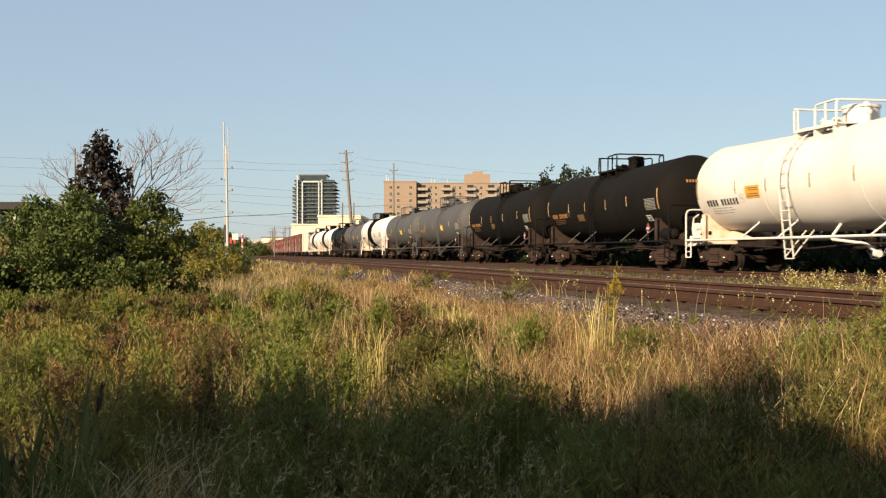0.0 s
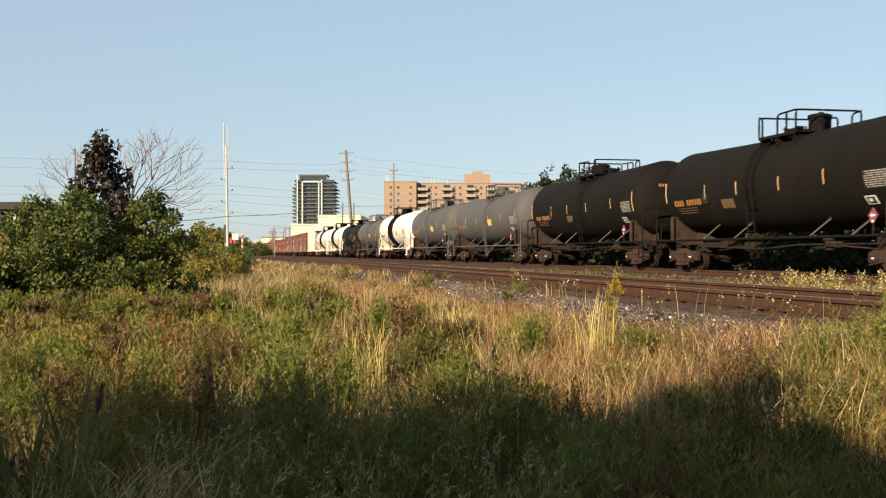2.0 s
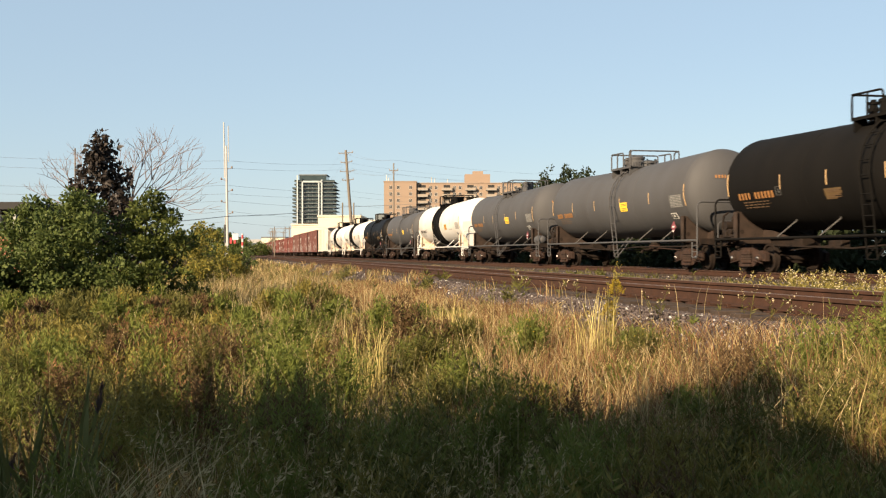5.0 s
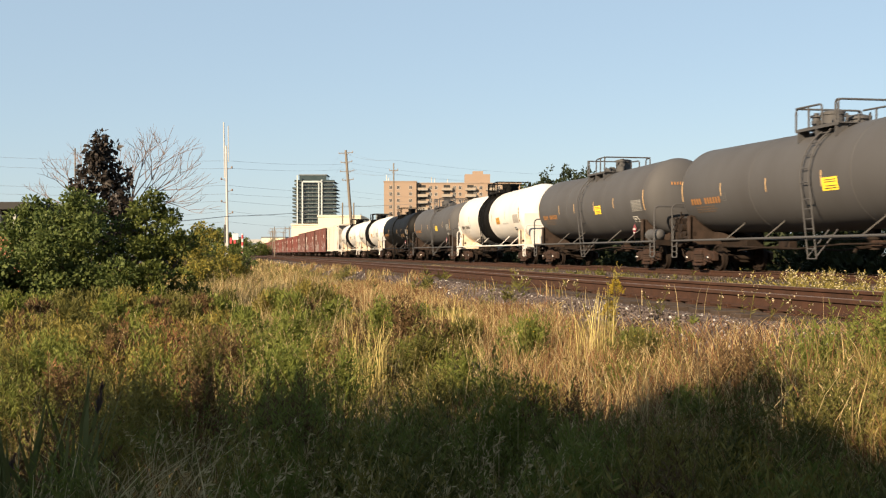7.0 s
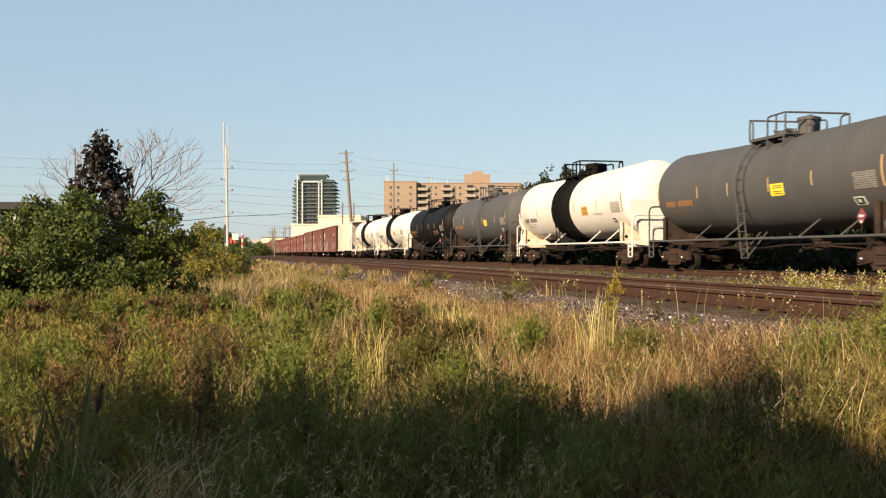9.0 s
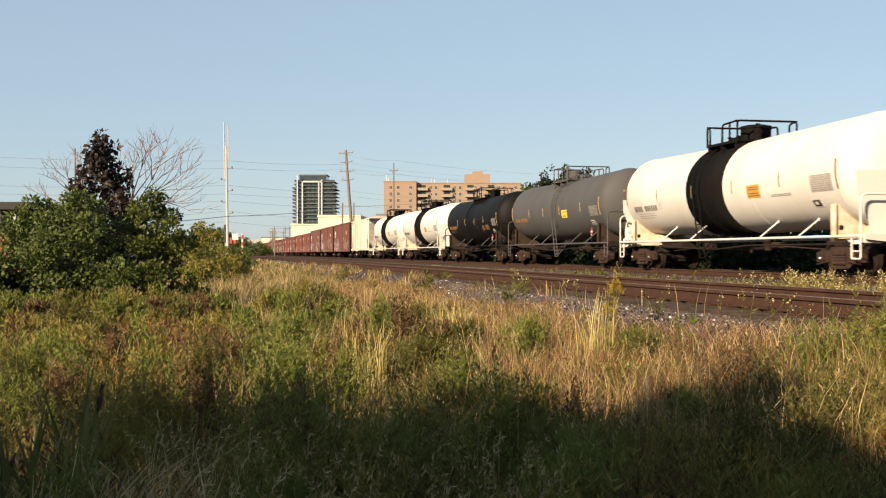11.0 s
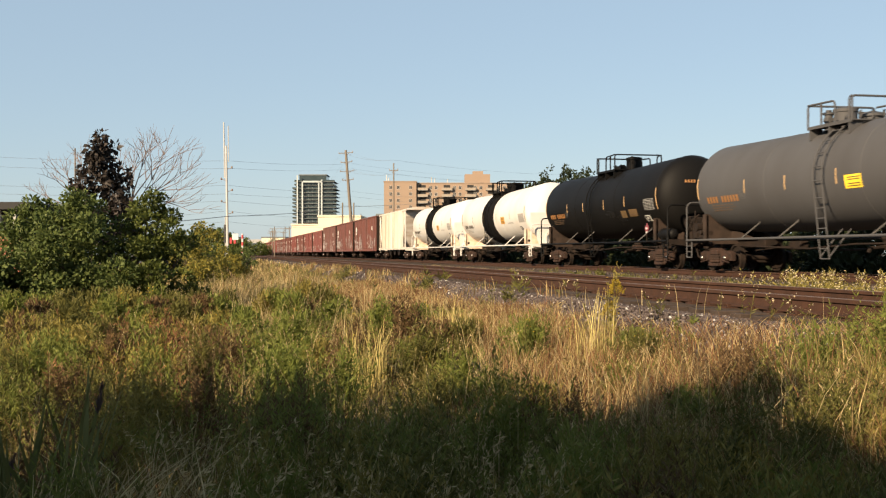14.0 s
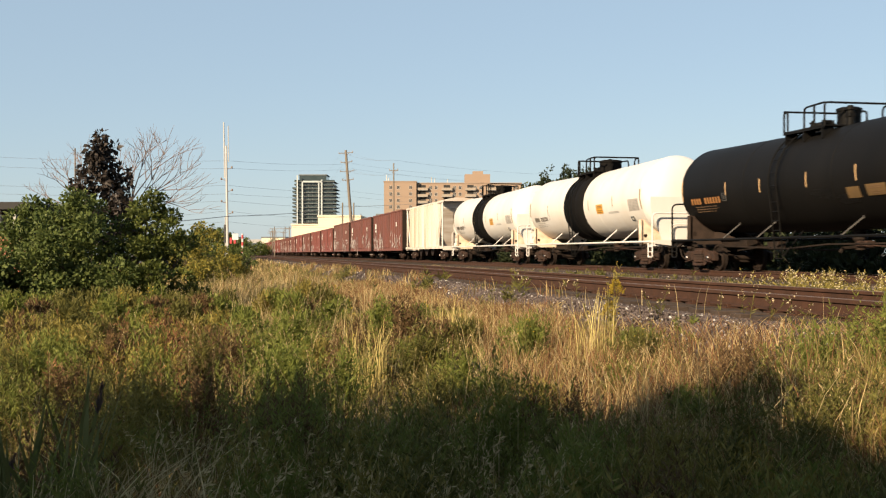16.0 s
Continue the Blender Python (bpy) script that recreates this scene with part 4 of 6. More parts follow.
M["brick_tan"] = material("brick_tan", (0.245, 0.176, 0.126), 0.9, vary=0.25, tint=(0.205, 0.145, 0.102), scale=0.15, fine=1.5, bump=0.1)
M["brick_orange"] = material("brick_orange", (0.2409, 0.09125, 0.0511), 0.9, vary=0.35, scale=0.5, fine=6, bump=0.2)
M["window_glass"] = material("window_glass", (0.0365, 0.03285, 0.0292), 0.15, vary=0.4, tint=(0.0876, 0.073, 0.06205), scale=0.2, bump=0, per_object=0.6)
M["tower_glass"] = material("tower_glass", (0.020, 0.031, 0.032), 0.12, vary=0.5, tint=(0.045, 0.058, 0.056), scale=0.25, bump=0)
M["slab_grey"] = material("slab_grey", (0.1168, 0.1278, 0.1278), 0.7, vary=0.3, scale=0.3, bump=0.05)
M["frame_white"] = material("frame_white", (0.4, 0.384, 0.352), 0.7, vary=0.2, scale=0.3, bump=0.05)
M["tower_frame"] = material("tower_frame", (0.36, 0.39, 0.39), 0.7, vary=0.2, scale=0.3, bump=0.05)
M["cream_wall"] = material("cream_wall", (0.561, 0.4845, 0.3655), 0.8, vary=0.2, tint=(0.459, 0.391, 0.2975), scale=0.2, bump=0.05)
M["roof_dark"] = material("roof_dark", (0.02044, 0.01825, 0.01679), 0.85, vary=0.4, scale=0.4, bump=0.1)
M["balcony_rail"] = material("balcony_rail", (0.27, 0.22, 0.17), 0.7, vary=0.3, scale=0.5, bump=0)
M["pole_wood"] = material("pole_wood", (0.1752, 0.1437, 0.1117), 0.9, vary=0.6, scale=3, streak=(1, 1, 0.15), bump=0.3)
M["pole_pale"] = material("pole_pale", (0.40, 0.385, 0.36), 0.7, vary=0.4, scale=3, streak=(1, 1, 0.2), bump=0.1)
M["wire"] = material("wire", (0.1168, 0.1168, 0.1168), 0.6, vary=0.2, bump=0)
M["insulator"] = material("insulator", (0.1825, 0.1241, 0.0876), 0.4, vary=0.2, bump=0)
M["signal_red"] = material("signal_red", (0.4015, 0.0365, 0.0365), 0.5, vary=0.2, bump=0)
M["signal_dark"] = material("signal_dark", (0.0219, 0.0219, 0.0219), 0.6, vary=0.2, bump=0)
M["concrete"] = material("concrete", (0.3066, 0.292, 0.2701), 0.85, vary=0.3, scale=0.4, bump=0.2)


def solid(name, lo, hi, mat, parent, label="", bevel=0.0):
    bm = bmesh.new()
    box(bm, lo, hi, bevel=bevel)
    return part(name, bm, mat, parent, label)


def make_pane(bm):
    box(bm, (-0.5, -0.06, -0.5), (0.5, 0.02, 0.5))


def make_frame(bm):
    for lo, hi in (((-0.56, -0.1, -0.58), (0.56, 0.0, -0.5)), ((-0.56, -0.1, 0.5), (0.56, 0.0, 0.56)), ((-0.56, -0.1, -0.5), (-0.5, 0.0, 0.5)), ((0.5, -0.1, -0.5), (0.56, 0.0, 0.5)), ((-0.02, -0.09, -0.5), (0.02, 0.0, 0.5))):
        box(bm, lo, hi)


def wall_window(parent, x, y, z, w, h, turn=0.0):
    m = pose(x, y, z, 0, 0, turn) @ Matrix.Diagonal((w, 1, h, 1))
    ob = shared("window", "window_pane", make_pane, M["window_glass"], parent, m)
    shared("window_frame", "window_frame", make_frame, M["frame_white"], ob)


def apartment_block():
    """Tan brick slab block: a projecting wing, balcony stacks, a lift house on the roof."""
    b = holder("apartment_building", "tan brick apartment block with stacked balconies, behind the train", "apartment building", m=facing(485, 0))
    st = 2.82
    H = 32.2
    wall = solid("wall", (-25.5, 0, 0), (-11.5, 16, H), M["brick_tan"], b)
    solid("wall", (-11.5, 2.2, 0), (34, 17, H - 0.6), M["brick_tan"], b)
    solid("wall", (9.5, 4, H - 0.6), (20.5, 15, H + 3.6), M["brick_tan"], b, "lift house on the roof")
    solid("wall", (13, 5, H + 3.6), (17.5, 12, H + 5.0), M["brick_tan"], b)
    for lo, hi in (((-25.7, -0.2, H), (-11.3, 16.2, H + 0.4)), ((-11.3, 2.0, H - 0.6), (34.2, 17.2, H - 0.2))):
        solid("parapet", lo, hi, M["brick_tan"], b)
    for k in range(11):
        z = 1.6 + k * st
        for x in (-22.6, -19.3, -14.0):
            wall_window(b, x, 0, z, 1.15, 1.3)
        for x in (-5.4, -3.0, 5.0, 7.4, 14.0, 16.4, 24.2, 26.6, 31.5):
            wall_window(b, x, 2.2, z, 1.15, 1.3)
        for x0 in (-11.2, -0.6, 9.6, 18.6):
            y0 = 2.2
            # flat dark sheet on the wall stands for the opening's shade
            solid("balcony_recess", (x0 + 0.9, y0 - 0.05, z - 1.0), (x0 + 3.7, y0 + 0.02, z + 1.2), M["roof_dark"], b, "dark sheet for the shade in the balcony opening")
            bal = solid("balcony", (x0, y0 - 1.5, z - 1.2), (x0 + 4.7, y0 - 0.05, z - 1.02), M["concrete"], b)
            bm = bmesh.new()
            box(bm, (x0, y0 - 1.5, z - 1.02), (x0 + 4.7, y0 - 1.44, z - 0.05))
            box(bm, (x0, y0 - 1.5, z - 1.02), (x0 + 0.06, y0 - 0.05, z - 0.05))
            box(bm, (x0 + 4.64, y0 - 1.5, z - 1.02), (x0 + 4.7, y0 - 0.05, z - 0.05))
            part("balcony_railing", bm, M["balcony_rail"], bal)
    bm = bmesh.new()
    for x, h in ((-24.5, 3.2), (-23.6, 2.0), (-5, 2.2), (-3.6, 1.6), (2, 1.4)):
        bar(bm, (x, 3, H - 0.2), (x, 3, H + h), 0.22, 6)
    part("roof_vent", bm, M["frame_white"], b)


def glass_tower():
    """Dark glass tower with protruding floor slabs and a pale frame up one corner."""
    b = holder("tower", "dark glass apartment tower with slab balconies and pale frame", "tower", m=facing(850, -97.5))
    n, st = 20, 2.79
    H = n * st
    solid("glass_wall", (-13.5, 0, 0), (14.5, 26, H), M["tower_glass"], b)
    solid("roof_house", (-11.5, 2, H), (9.0, 22, H + 4.6), M["tower_glass"], b)
    solid("roof_edge", (-12, 1.5, H + 4.6), (9.5, 22.5, H + 5.4), M["slab_grey"], b)
    for k in range(1, n + 1):
        z = k * st
        dx = 1.6 if k < n - 1 else 0.2
        solid("floor_slab", (-14.6 - dx, -1.8, z - 0.35), (15.4 + dx, 27, z), M["slab_grey"], b)
        for x0, x1 in ((-14.6 - dx, -9.5), (3.5, 15.4 + dx)):
            solid("balcony_glass", (x0, -1.8, z), (x1, -1.72, z + 1.0), M["tower_glass"], b)
        bm = bmesh.new()
        for x in (-7.0, -4.2, -1.4, 1.6, 7.0, 10.5):
            box(bm, (x - 0.12, -0.1, z - st), (x + 0.12, 0.0, z - 0.35))
        part("mullion", bm, M["slab_grey"], b)
    bm = bmesh.new()
    box(bm, (-12.9, -2.9, 0), (-11.9, -1.9, H + 4.5))
    box(bm, (-9.2, -2.6, 0), (-8.1, -0.6, H + 0.2))
    box(bm, (3.2, -2.6, 0), (4.2, -0.6, H + 0.2))
    box(bm, (5.4, -2.6, 0), (6.5, -0.6, H + 1.2))
    box(bm, (-9.2, -2.6, H - 1.0), (6.5, -0.6, H + 0.3))
    part("corner_frame", bm, M["tower_frame"], b, "pale concrete frame")


def low_buildings():
    b = holder("warehouse", "cream flat-roofed warehouse in full sun behind the train", "warehouse", m=facing(330, 0))
    solid("wall", (-44.5, 0, 0), (-36.5, 30, 9.6), M["cream_wall"], b)
    solid("wall", (-36.5, -2, 0), (-24, 30, 12.0), M["cream_wall"], b)
    solid("wall", (-24, 1, 0), (-15.5, 30, 11.2), M["cream_wall"], b)
    solid("parapet", (-36.7, -2.2, 12.0), (-23.8, 30.2, 12.5), M["cream_wall"], b)
    solid("parapet", (-44.7, -0.2, 9.6), (-36.7, 30.2, 10.0), M["cream_wall"], b)
    for x in (-33, -30, -27):
        wall_window(b, x, -2, 7.5, 1.6, 1.2)
    solid("roof_unit", (-20, 4, 11.2), (-16.5, 8, 13.1), M["slab_grey"], b, "grey rooftop unit", 0.1)
    b = holder("pavilion", "low flat-roofed building with posts under a dark roof", "building", m=facing(95, -37.2))
    solid("roof", (-6, -1.0, 5.0), (2.6, 12, 5.65), M["roof_dark"], b, "dark flat roof", 0.05)
    solid("wall", (-6, 2.2, 0), (2.0, 11, 5.0), M["roof_dark"], b)
    for x in np.arange(-5.8, 2.2, 1.35):
        solid("post", (x, -0.3, 0), (x + 0.22, 0.0, 5.0), M["frame_white"], b)
        solid("window", (x + 0.35, 2.12, 3.4), (x + 1.2, 2.2, 4.7), M["window_glass"], b)
    solid("railing", (-6, -0.32, 3.0), (2.2, -0.24, 3.12), M["frame_white"], b)
    b = holder("brick_shed", "orange brick shed half hidden by the bushes", "shed", m=facing(70, -27.0))
    solid("wall", (-6, 0, 0), (1.0, 6, 2.5), M["brick_orange"], b)
    solid("roof", (-6.2, -0.2, 2.5), (1.2, 6.2, 2.7), M["roof_dark"], b)
    b = holder("overpass", "far pale concrete road bridge across the tracks", "bridge", kind="structure", m=facing(620, -125))
    solid("deck", (-60, 0, 7.0), (55, 12, 9.0), M["concrete"], b)
    for x in (-40, -15, 10, 30):
        solid("pier", (x, 2, 0), (x + 1.5, 10, 7.0), M["concrete"], b)
    b = holder("distant_store", "low pale store building far along the line", "building", m=facing(520, -80))
    solid("wall", (-4, 0, 0), (7, 15, 8.5), M["cream_wall"], b)
    solid("roof", (-4.2, -0.2, 8.5), (7.2, 15.2, 9.0), M["slab_grey"], b)


apartment_block()
glass_tower()
low_buildings()


def power_pole(ahead, across, height, lean=0.0, arms=(), r=0.17, mat=None, mast=0.0, label="", brackets=0):
    """A wooden pole with crossarms and insulators. Returns the wire points in the world."""
    p = holder("power_pole", label or "weathered wooden power pole", "power pole", "power poles", m=facing(ahead, across) @ pose(0, 0, 0, 0, lean, 0))
    bm = bmesh.new()
    bar(bm, (0, 0, -0.3), (0, 0, height), r * 1.25, 12, r * 0.75)
    part("pole", bm, mat or M["pole_wood"], p, smooth=False)
    for z, half in arms:
        bm = bmesh.new()
        box(bm, (-half, -0.2, z - 0.06), (half, -0.08, z + 0.06))
        bar(bm, (-half * 0.5, -0.14, z), (0, -0.14, z - 0.6), 0.025)
        bar(bm, (half * 0.5, -0.14, z), (0, -0.14, z - 0.6), 0.025)
        arm = part("crossarm", bm, M["pole_wood"], p)
        for x in (-half * 0.95, half * 0.95):
            bm = bmesh.new()
            lathe(bm, [(z + 0.06, 0.03), (z + 0.12, 0.07), (z + 0.2, 0.05), (z + 0.26, 0.07), (z + 0.32, 0.0)], n=8, axis="z", at=(x, -0.14, 0))
            part("insulator", bm, M["insulator"], arm)
    for k in range(brackets):
        bm = bmesh.new()
        z = height - 2.2 - k * 1.05
        bar(bm, (0, 0, z), (-0.5 if k % 2 else 0.5, 0, z + 0.12), 0.03)
        lathe(bm, [(0.06, 0.03), (0.12, 0.08), (0.24, 0.08), (0.3, 0.0)], n=8, axis="z", at=(-0.5 if k % 2 else 0.5, 0, z))
        part("bracket", bm, M["insulator"], p)
    if mast:
        bm = bmesh.new()
        bar(bm, (0.2, 0, height - 1.5), (0.22, 0, height + mast * 0.85), 0.045, 8)
        bar(bm, (-0.18, 0, height - 3), (-0.2, 0, height + mast), 0.06, 8)
        part("mast", bm, M["pole_pale"], p, "pale slender mast")


power_pole(105, -20.1, 11.4, -0.9, r=0.11, mat=M["pole_pale"], mast=2.2, label="tall pale pole with slender masts on its top", brackets=5)
power_pole(196, -15.5, 19.4, -4.4, arms=((18.9, 1.25), (17.3, 1.0), (15.7, 1.25), (14.2, 1.0)), r=0.27, label="leaning wooden power pole with four crossarms", brackets=0)
power_pole(180, -7.9, 15.8, 0, arms=((14.6, 0.7),), r=0.13, label="thin wooden pole beside the apartment block")
power_pole(190, -17.0, 9.9, 0, r=0.15)
power_pole(190, -15.1, 9.9, 0, r=0.15)
power_pole(200, -14.6, 8.4, 0, r=0.08)
power_pole(38, -12.45, 4.9, 0, r=0.028, mat=M["pole_wood"], label="slim weathered post among bare branches")
power_pole(260, -39.5, 6.9, 0, r=0.12, arms=((6.4, 0.8),))
for a, x, h in ((300, -45, 8.5), (300, -42.2, 8.5), (340, -46.5, 9.5), (380, -54, 9.0), (400, -59.5, 9.5), (420, -63.5, 9.5), (450, -69, 10)):
    power_pole(a, x, h, 0, r=0.14, arms=((h - 0.6, 1.2),))


def wire(name, pts, sag, r, label="thin sagging overhead power wire"):
    bm = bmesh.new()
    for a, b in zip(pts, pts[1:]):
        a, b = Vector(a), Vector(b)
        prev = a
        for i in range(1, 13):
            t = i / 12
            q = a.lerp(b, t) - Vector((0, 0, sag * 4 * t * (1 - t)))
            bar(bm, prev, q, r, 4)
            prev = q
    ob = part(name, bm, M["wire"])
    tagged(ob, label, "wire", "overhead wires")


def wires():
    for k, (z0, z1, z2, sag) in enumerate(((8.2, 8.1, 12.3, 0.3), (7.3, 7.4, 11.6, 0.3), (5.6, 5.8, 8.6, 0.3), (4.9, 5.0, 7.9, 0.3), (4.2, 4.35, 6.8, 0.4), (2.4, 3.4, 5.4, 0.5), (1.9, 2.4, 4.1, 0.5))):
        wire("overhead_wire", [spot(98, -45, z0 + 1.0), spot(105, -20.15, z1 + 1.0), spot(196, -15.9, z2 * 1.31), spot(240, 5, z2 * 1.38)], sag, 0.009)
    for dx in (-0.9, 0.9):
        for z in (13.5, 11.3):
            wire("overhead_wire", [spot(196, -16.7 + dx, z * 1.34), spot(300, -43.5 + dx, 8.0)], 1.2, 0.010)
            wire("overhead_wire", [spot(196, -16.7 + dx, z * 1.34), spot(180, -7.9, z + 1.9), spot(230, 28, z + 3.0)], 0.6, 0.009)
    wire("overhead_wire", [spot(60, -30, 1.5), spot(105, -20.15, 3.9), spot(190, -17.0, 8.3), spot(200, 12, 10.6)], 0.3, 0.028, "thick dark overhead cable")


wires()


def crossing_signal():
    p = holder("crossing_signal", "red and white level crossing signal beside the line", "crossing signal", m=facing(112, -21.5, 0.0, -0.1))
    bm = bmesh.new()
    bar(bm, (-0.2, 0, 0), (-0.2, 0, 4.2), 0.06, 8)
    part("mast", bm, M["pole_pale"], p)
    bm = bmesh.new()
    box(bm, (-0.35, -0.1, 1.6), (-0.05, 0.1, 3.4), bevel=0.03)
    part("signal_case", bm, M["signal_dark"], p)
    for x in (0.35, 0.75):
        solid("signal_head", (x - 0.11, -0.1, 1.5), (x + 0.11, 0.1, 2.1), M["signal_red"], p, bevel=0.02)
    solid("sign_board", (0.5, -0.12, 1.9), (1.1, -0.08, 2.5), M["mark_white"], p)
    bm = bmesh.new()
    bar(bm, (1.5, 0, -0.1), (1.5, 0, 2.5), 0.09, 8)
    gate = part("gate_arm", bm, M["mark_white"], p, "raised white gate arm with red bands")
    for z in (0.6, 1.3, 2.0):
        bm = bmesh.new()
        bar(bm, (1.5, 0, z), (1.5, 0, z + 0.35), 0.10, 8)
        part("red_band", bm, M["signal_red"], gate)


crossing_signal()

# ---------------------------------------------------------------- plants
M["leaf_dark"] = material("leaf_dark", (0.126, 0.148, 0.043), 0.55, vary=0.3, tint=(0.048, 0.068, 0.01728), scale=1.2, bump=0, per_island=0.8, leaf=0.25)
M["leaf_mid"] = material("leaf_mid", (0.115, 0.1261, 0.02683), 0.55, vary=0.3, tint=(0.04599, 0.0615, 0.01533), scale=1.2, bump=0, per_island=0.8, leaf=0.3)
M["leaf_yellow"] = material("leaf_yellow", (0.2803, 0.219, 0.0438), 0.6, vary=0.3, tint=(0.1139, 0.1139, 0.02628), scale=1.0, bump=0, per_island=0.8, leaf=0.3)
M["leaf_purple"] = material("leaf_purple", (0.052, 0.041, 0.033), 0.5, vary=0.3, tint=(0.026, 0.021, 0.018), scale=1.0, bump=0, per_island=0.8, leaf=0.15)
M["leaf_far"] = material("leaf_far", (0.036, 0.044, 0.0176), 0.7, vary=0.4, tint=(0.016, 0.0224, 0.0096), scale=0.4, bump=0, per_island=0.7, leaf=0.2)
M["bark"] = material("bark", (0.073, 0.05475, 0.04015), 0.9, vary=0.6, scale=6, bump=0.4)
M["bark_grey"] = material("bark_grey", (0.175, 0.128, 0.11), 0.9, vary=0.5, scale=6, bump=0.3)
M["dry_grass"] = material("dry_grass", (0.53, 0.412, 0.195), 0.7, vary=0.25, tint=(0.27, 0.188, 0.086), scale=0.6, bump=0, per_island=0.85, leaf=0.3)
M["straw"] = material("straw", (0.53, 0.4336, 0.2409), 0.7, vary=0.25, tint=(0.2891, 0.2088, 0.09636), scale=0.6, bump=0, per_island=0.6, leaf=0.3)
M["green_grass"] = material("green_grass", (0.205, 0.176, 0.055), 0.65, vary=0.3, tint=(0.0876, 0.07665, 0.0219), scale=0.6, bump=0, per_island=0.85, leaf=0.3)
M["red_grass"] = material("red_grass", (0.2482, 0.1278, 0.0584), 0.75, vary=0.3, tint=(0.1168, 0.0584, 0.0292), scale=0.6, bump=0, per_island=0.85, leaf=0.25)
M["weed_leaf"] = material("weed_leaf", (0.162, 0.145, 0.041), 0.6, vary=0.3, tint=(0.073, 0.073, 0.01898), scale=0.8, bump=0, per_island=0.85, leaf=0.3)
M["weed_bright"] = material("weed_bright", (0.202, 0.208, 0.051), 0.6, vary=0.3, tint=(0.104, 0.1284, 0.02529), scale=0.8, bump=0, per_island=0.8, leaf=0.35)
M["weed_gold"] = material("weed_gold", (0.270, 0.222, 0.060), 0.6, vary=0.3, tint=(0.1526, 0.1245, 0.03051), scale=0.8, bump=0, per_island=0.8, leaf=0.3)
M["weed_brown"] = material("weed_brown", (0.1606, 0.1022, 0.04745), 0.7, vary=0.3, tint=(0.0876, 0.05475, 0.02628), scale=0.8, bump=0, per_island=0.8, leaf=0.25)
M["reed_leaf"] = material("reed_leaf", (0.1643, 0.1635, 0.05694), 0.6, vary=0.3, tint=(0.07665, 0.08687, 0.03066), scale=1.5, bump=0, per_island=0.6, leaf=0.2)
M["straw_gold"] = material("straw_gold", (0.52, 0.43, 0.17), 0.7, vary=0.25, tint=(0.33, 0.26, 0.09), scale=0.6, bump=0, per_island=0.6, leaf=0.3)
M["plume"] = material("plume", (0.13, 0.10, 0.095), 0.8, vary=0.4, scale=4, bump=0, per_island=0.6, leaf=0.2)
M["goldenrod"] = material("goldenrod", (0.38, 0.29, 0.035), 0.7, vary=0.3, tint=(0.2555, 0.1752, 0.0219), scale=2, bump=0, per_island=0.6, leaf=0.2)
M["white_flower"] = material("white_flower", (0.52, 0.47, 0.35), 0.7, vary=0.3, tint=(0.44, 0.34, 0.16), scale=2, bump=0, per_island=0.6, leaf=0.2)


def strips(root, height, width, lean, bend, seg=3):
    """Tapered bent blades: roots (n,3), lean (n,2) as a sideways run at the tip."""
    n = len(root)
    t = np.linspace(0, 1, seg + 1)
    path = root[:, None, :] + np.concatenate([lean[:, None, :] * (t[None, :, None] ** bend[:, None, None]), (height[:, None] * (t[None] - 0.12 * t[None] ** 3))[..., None]], -1)
    ang = np.random.default_rng(n).uniform(0, math.pi, n)
    side = np.stack([np.cos(ang), np.sin(ang), np.zeros(n)], -1)
    w = width[:, None] * np.array([0.8, 1.0, 0.75, 0.12] if seg == 3 else [1.0, 0.8, 0.15])[None]
    left = path - side[:, None] * w[..., None] / 2
    right = path + side[:, None] * w[..., None] / 2
    co = np.stack([left, right], 2).reshape(n, -1, 3)
    f = np.array([[2 * i, 2 * i + 1, 2 * i + 3, 2 * i + 2] for i in range(seg)])
    q = (np.arange(n)[:, None, None] * (2 * (seg + 1)) + f[None]).reshape(-1, 4)
    return co.reshape(-1, 3), q


def leaf_quads(base, way, length, width, rng):
    """Pointed leaves that grow from base along way."""
    n = len(base)
    way = way / np.linalg.norm(way, axis=1, keepdims=True)
    other = rng.normal(size=(n, 3))
    side = np.cross(way, other)
    side /= np.linalg.norm(side, axis=1, keepdims=True) + 1e-9
    up = np.cross(side, way)
    mid = base + way * (length * 0.45)[:, None]
    fold = up * (length * 0.06)[:, None]
    co = np.stack([base, mid + side * (width / 2)[:, None] + fold, base + way * length[:, None], mid - side * (width / 2)[:, None] + fold], 1)
    return co.reshape(-1, 3), np.arange(n * 4).reshape(-1, 4)


def merge(pieces):
    cos, qs, base = [], [], 0
    for co, q in pieces:
        cos.append(co)
        qs.append(q + base)
        base += len(co)
    return np.concatenate(cos), np.concatenate(qs)


def patch_noise(x, y, scale, seed):
    """Smooth field of values about 0..1 over the plan."""
    r = np.random.default_rng(seed)
    v = np.zeros_like(x)
    for _ in range(5):
        a = r.uniform(0, 6.28)
        k = r.uniform(0.6, 1.6) / scale
        v = v + np.sin((x * math.cos(a) + y * math.sin(a)) * k * 6.28 + r.uniform(0, 6.28))
    return 0.5 + v / 6


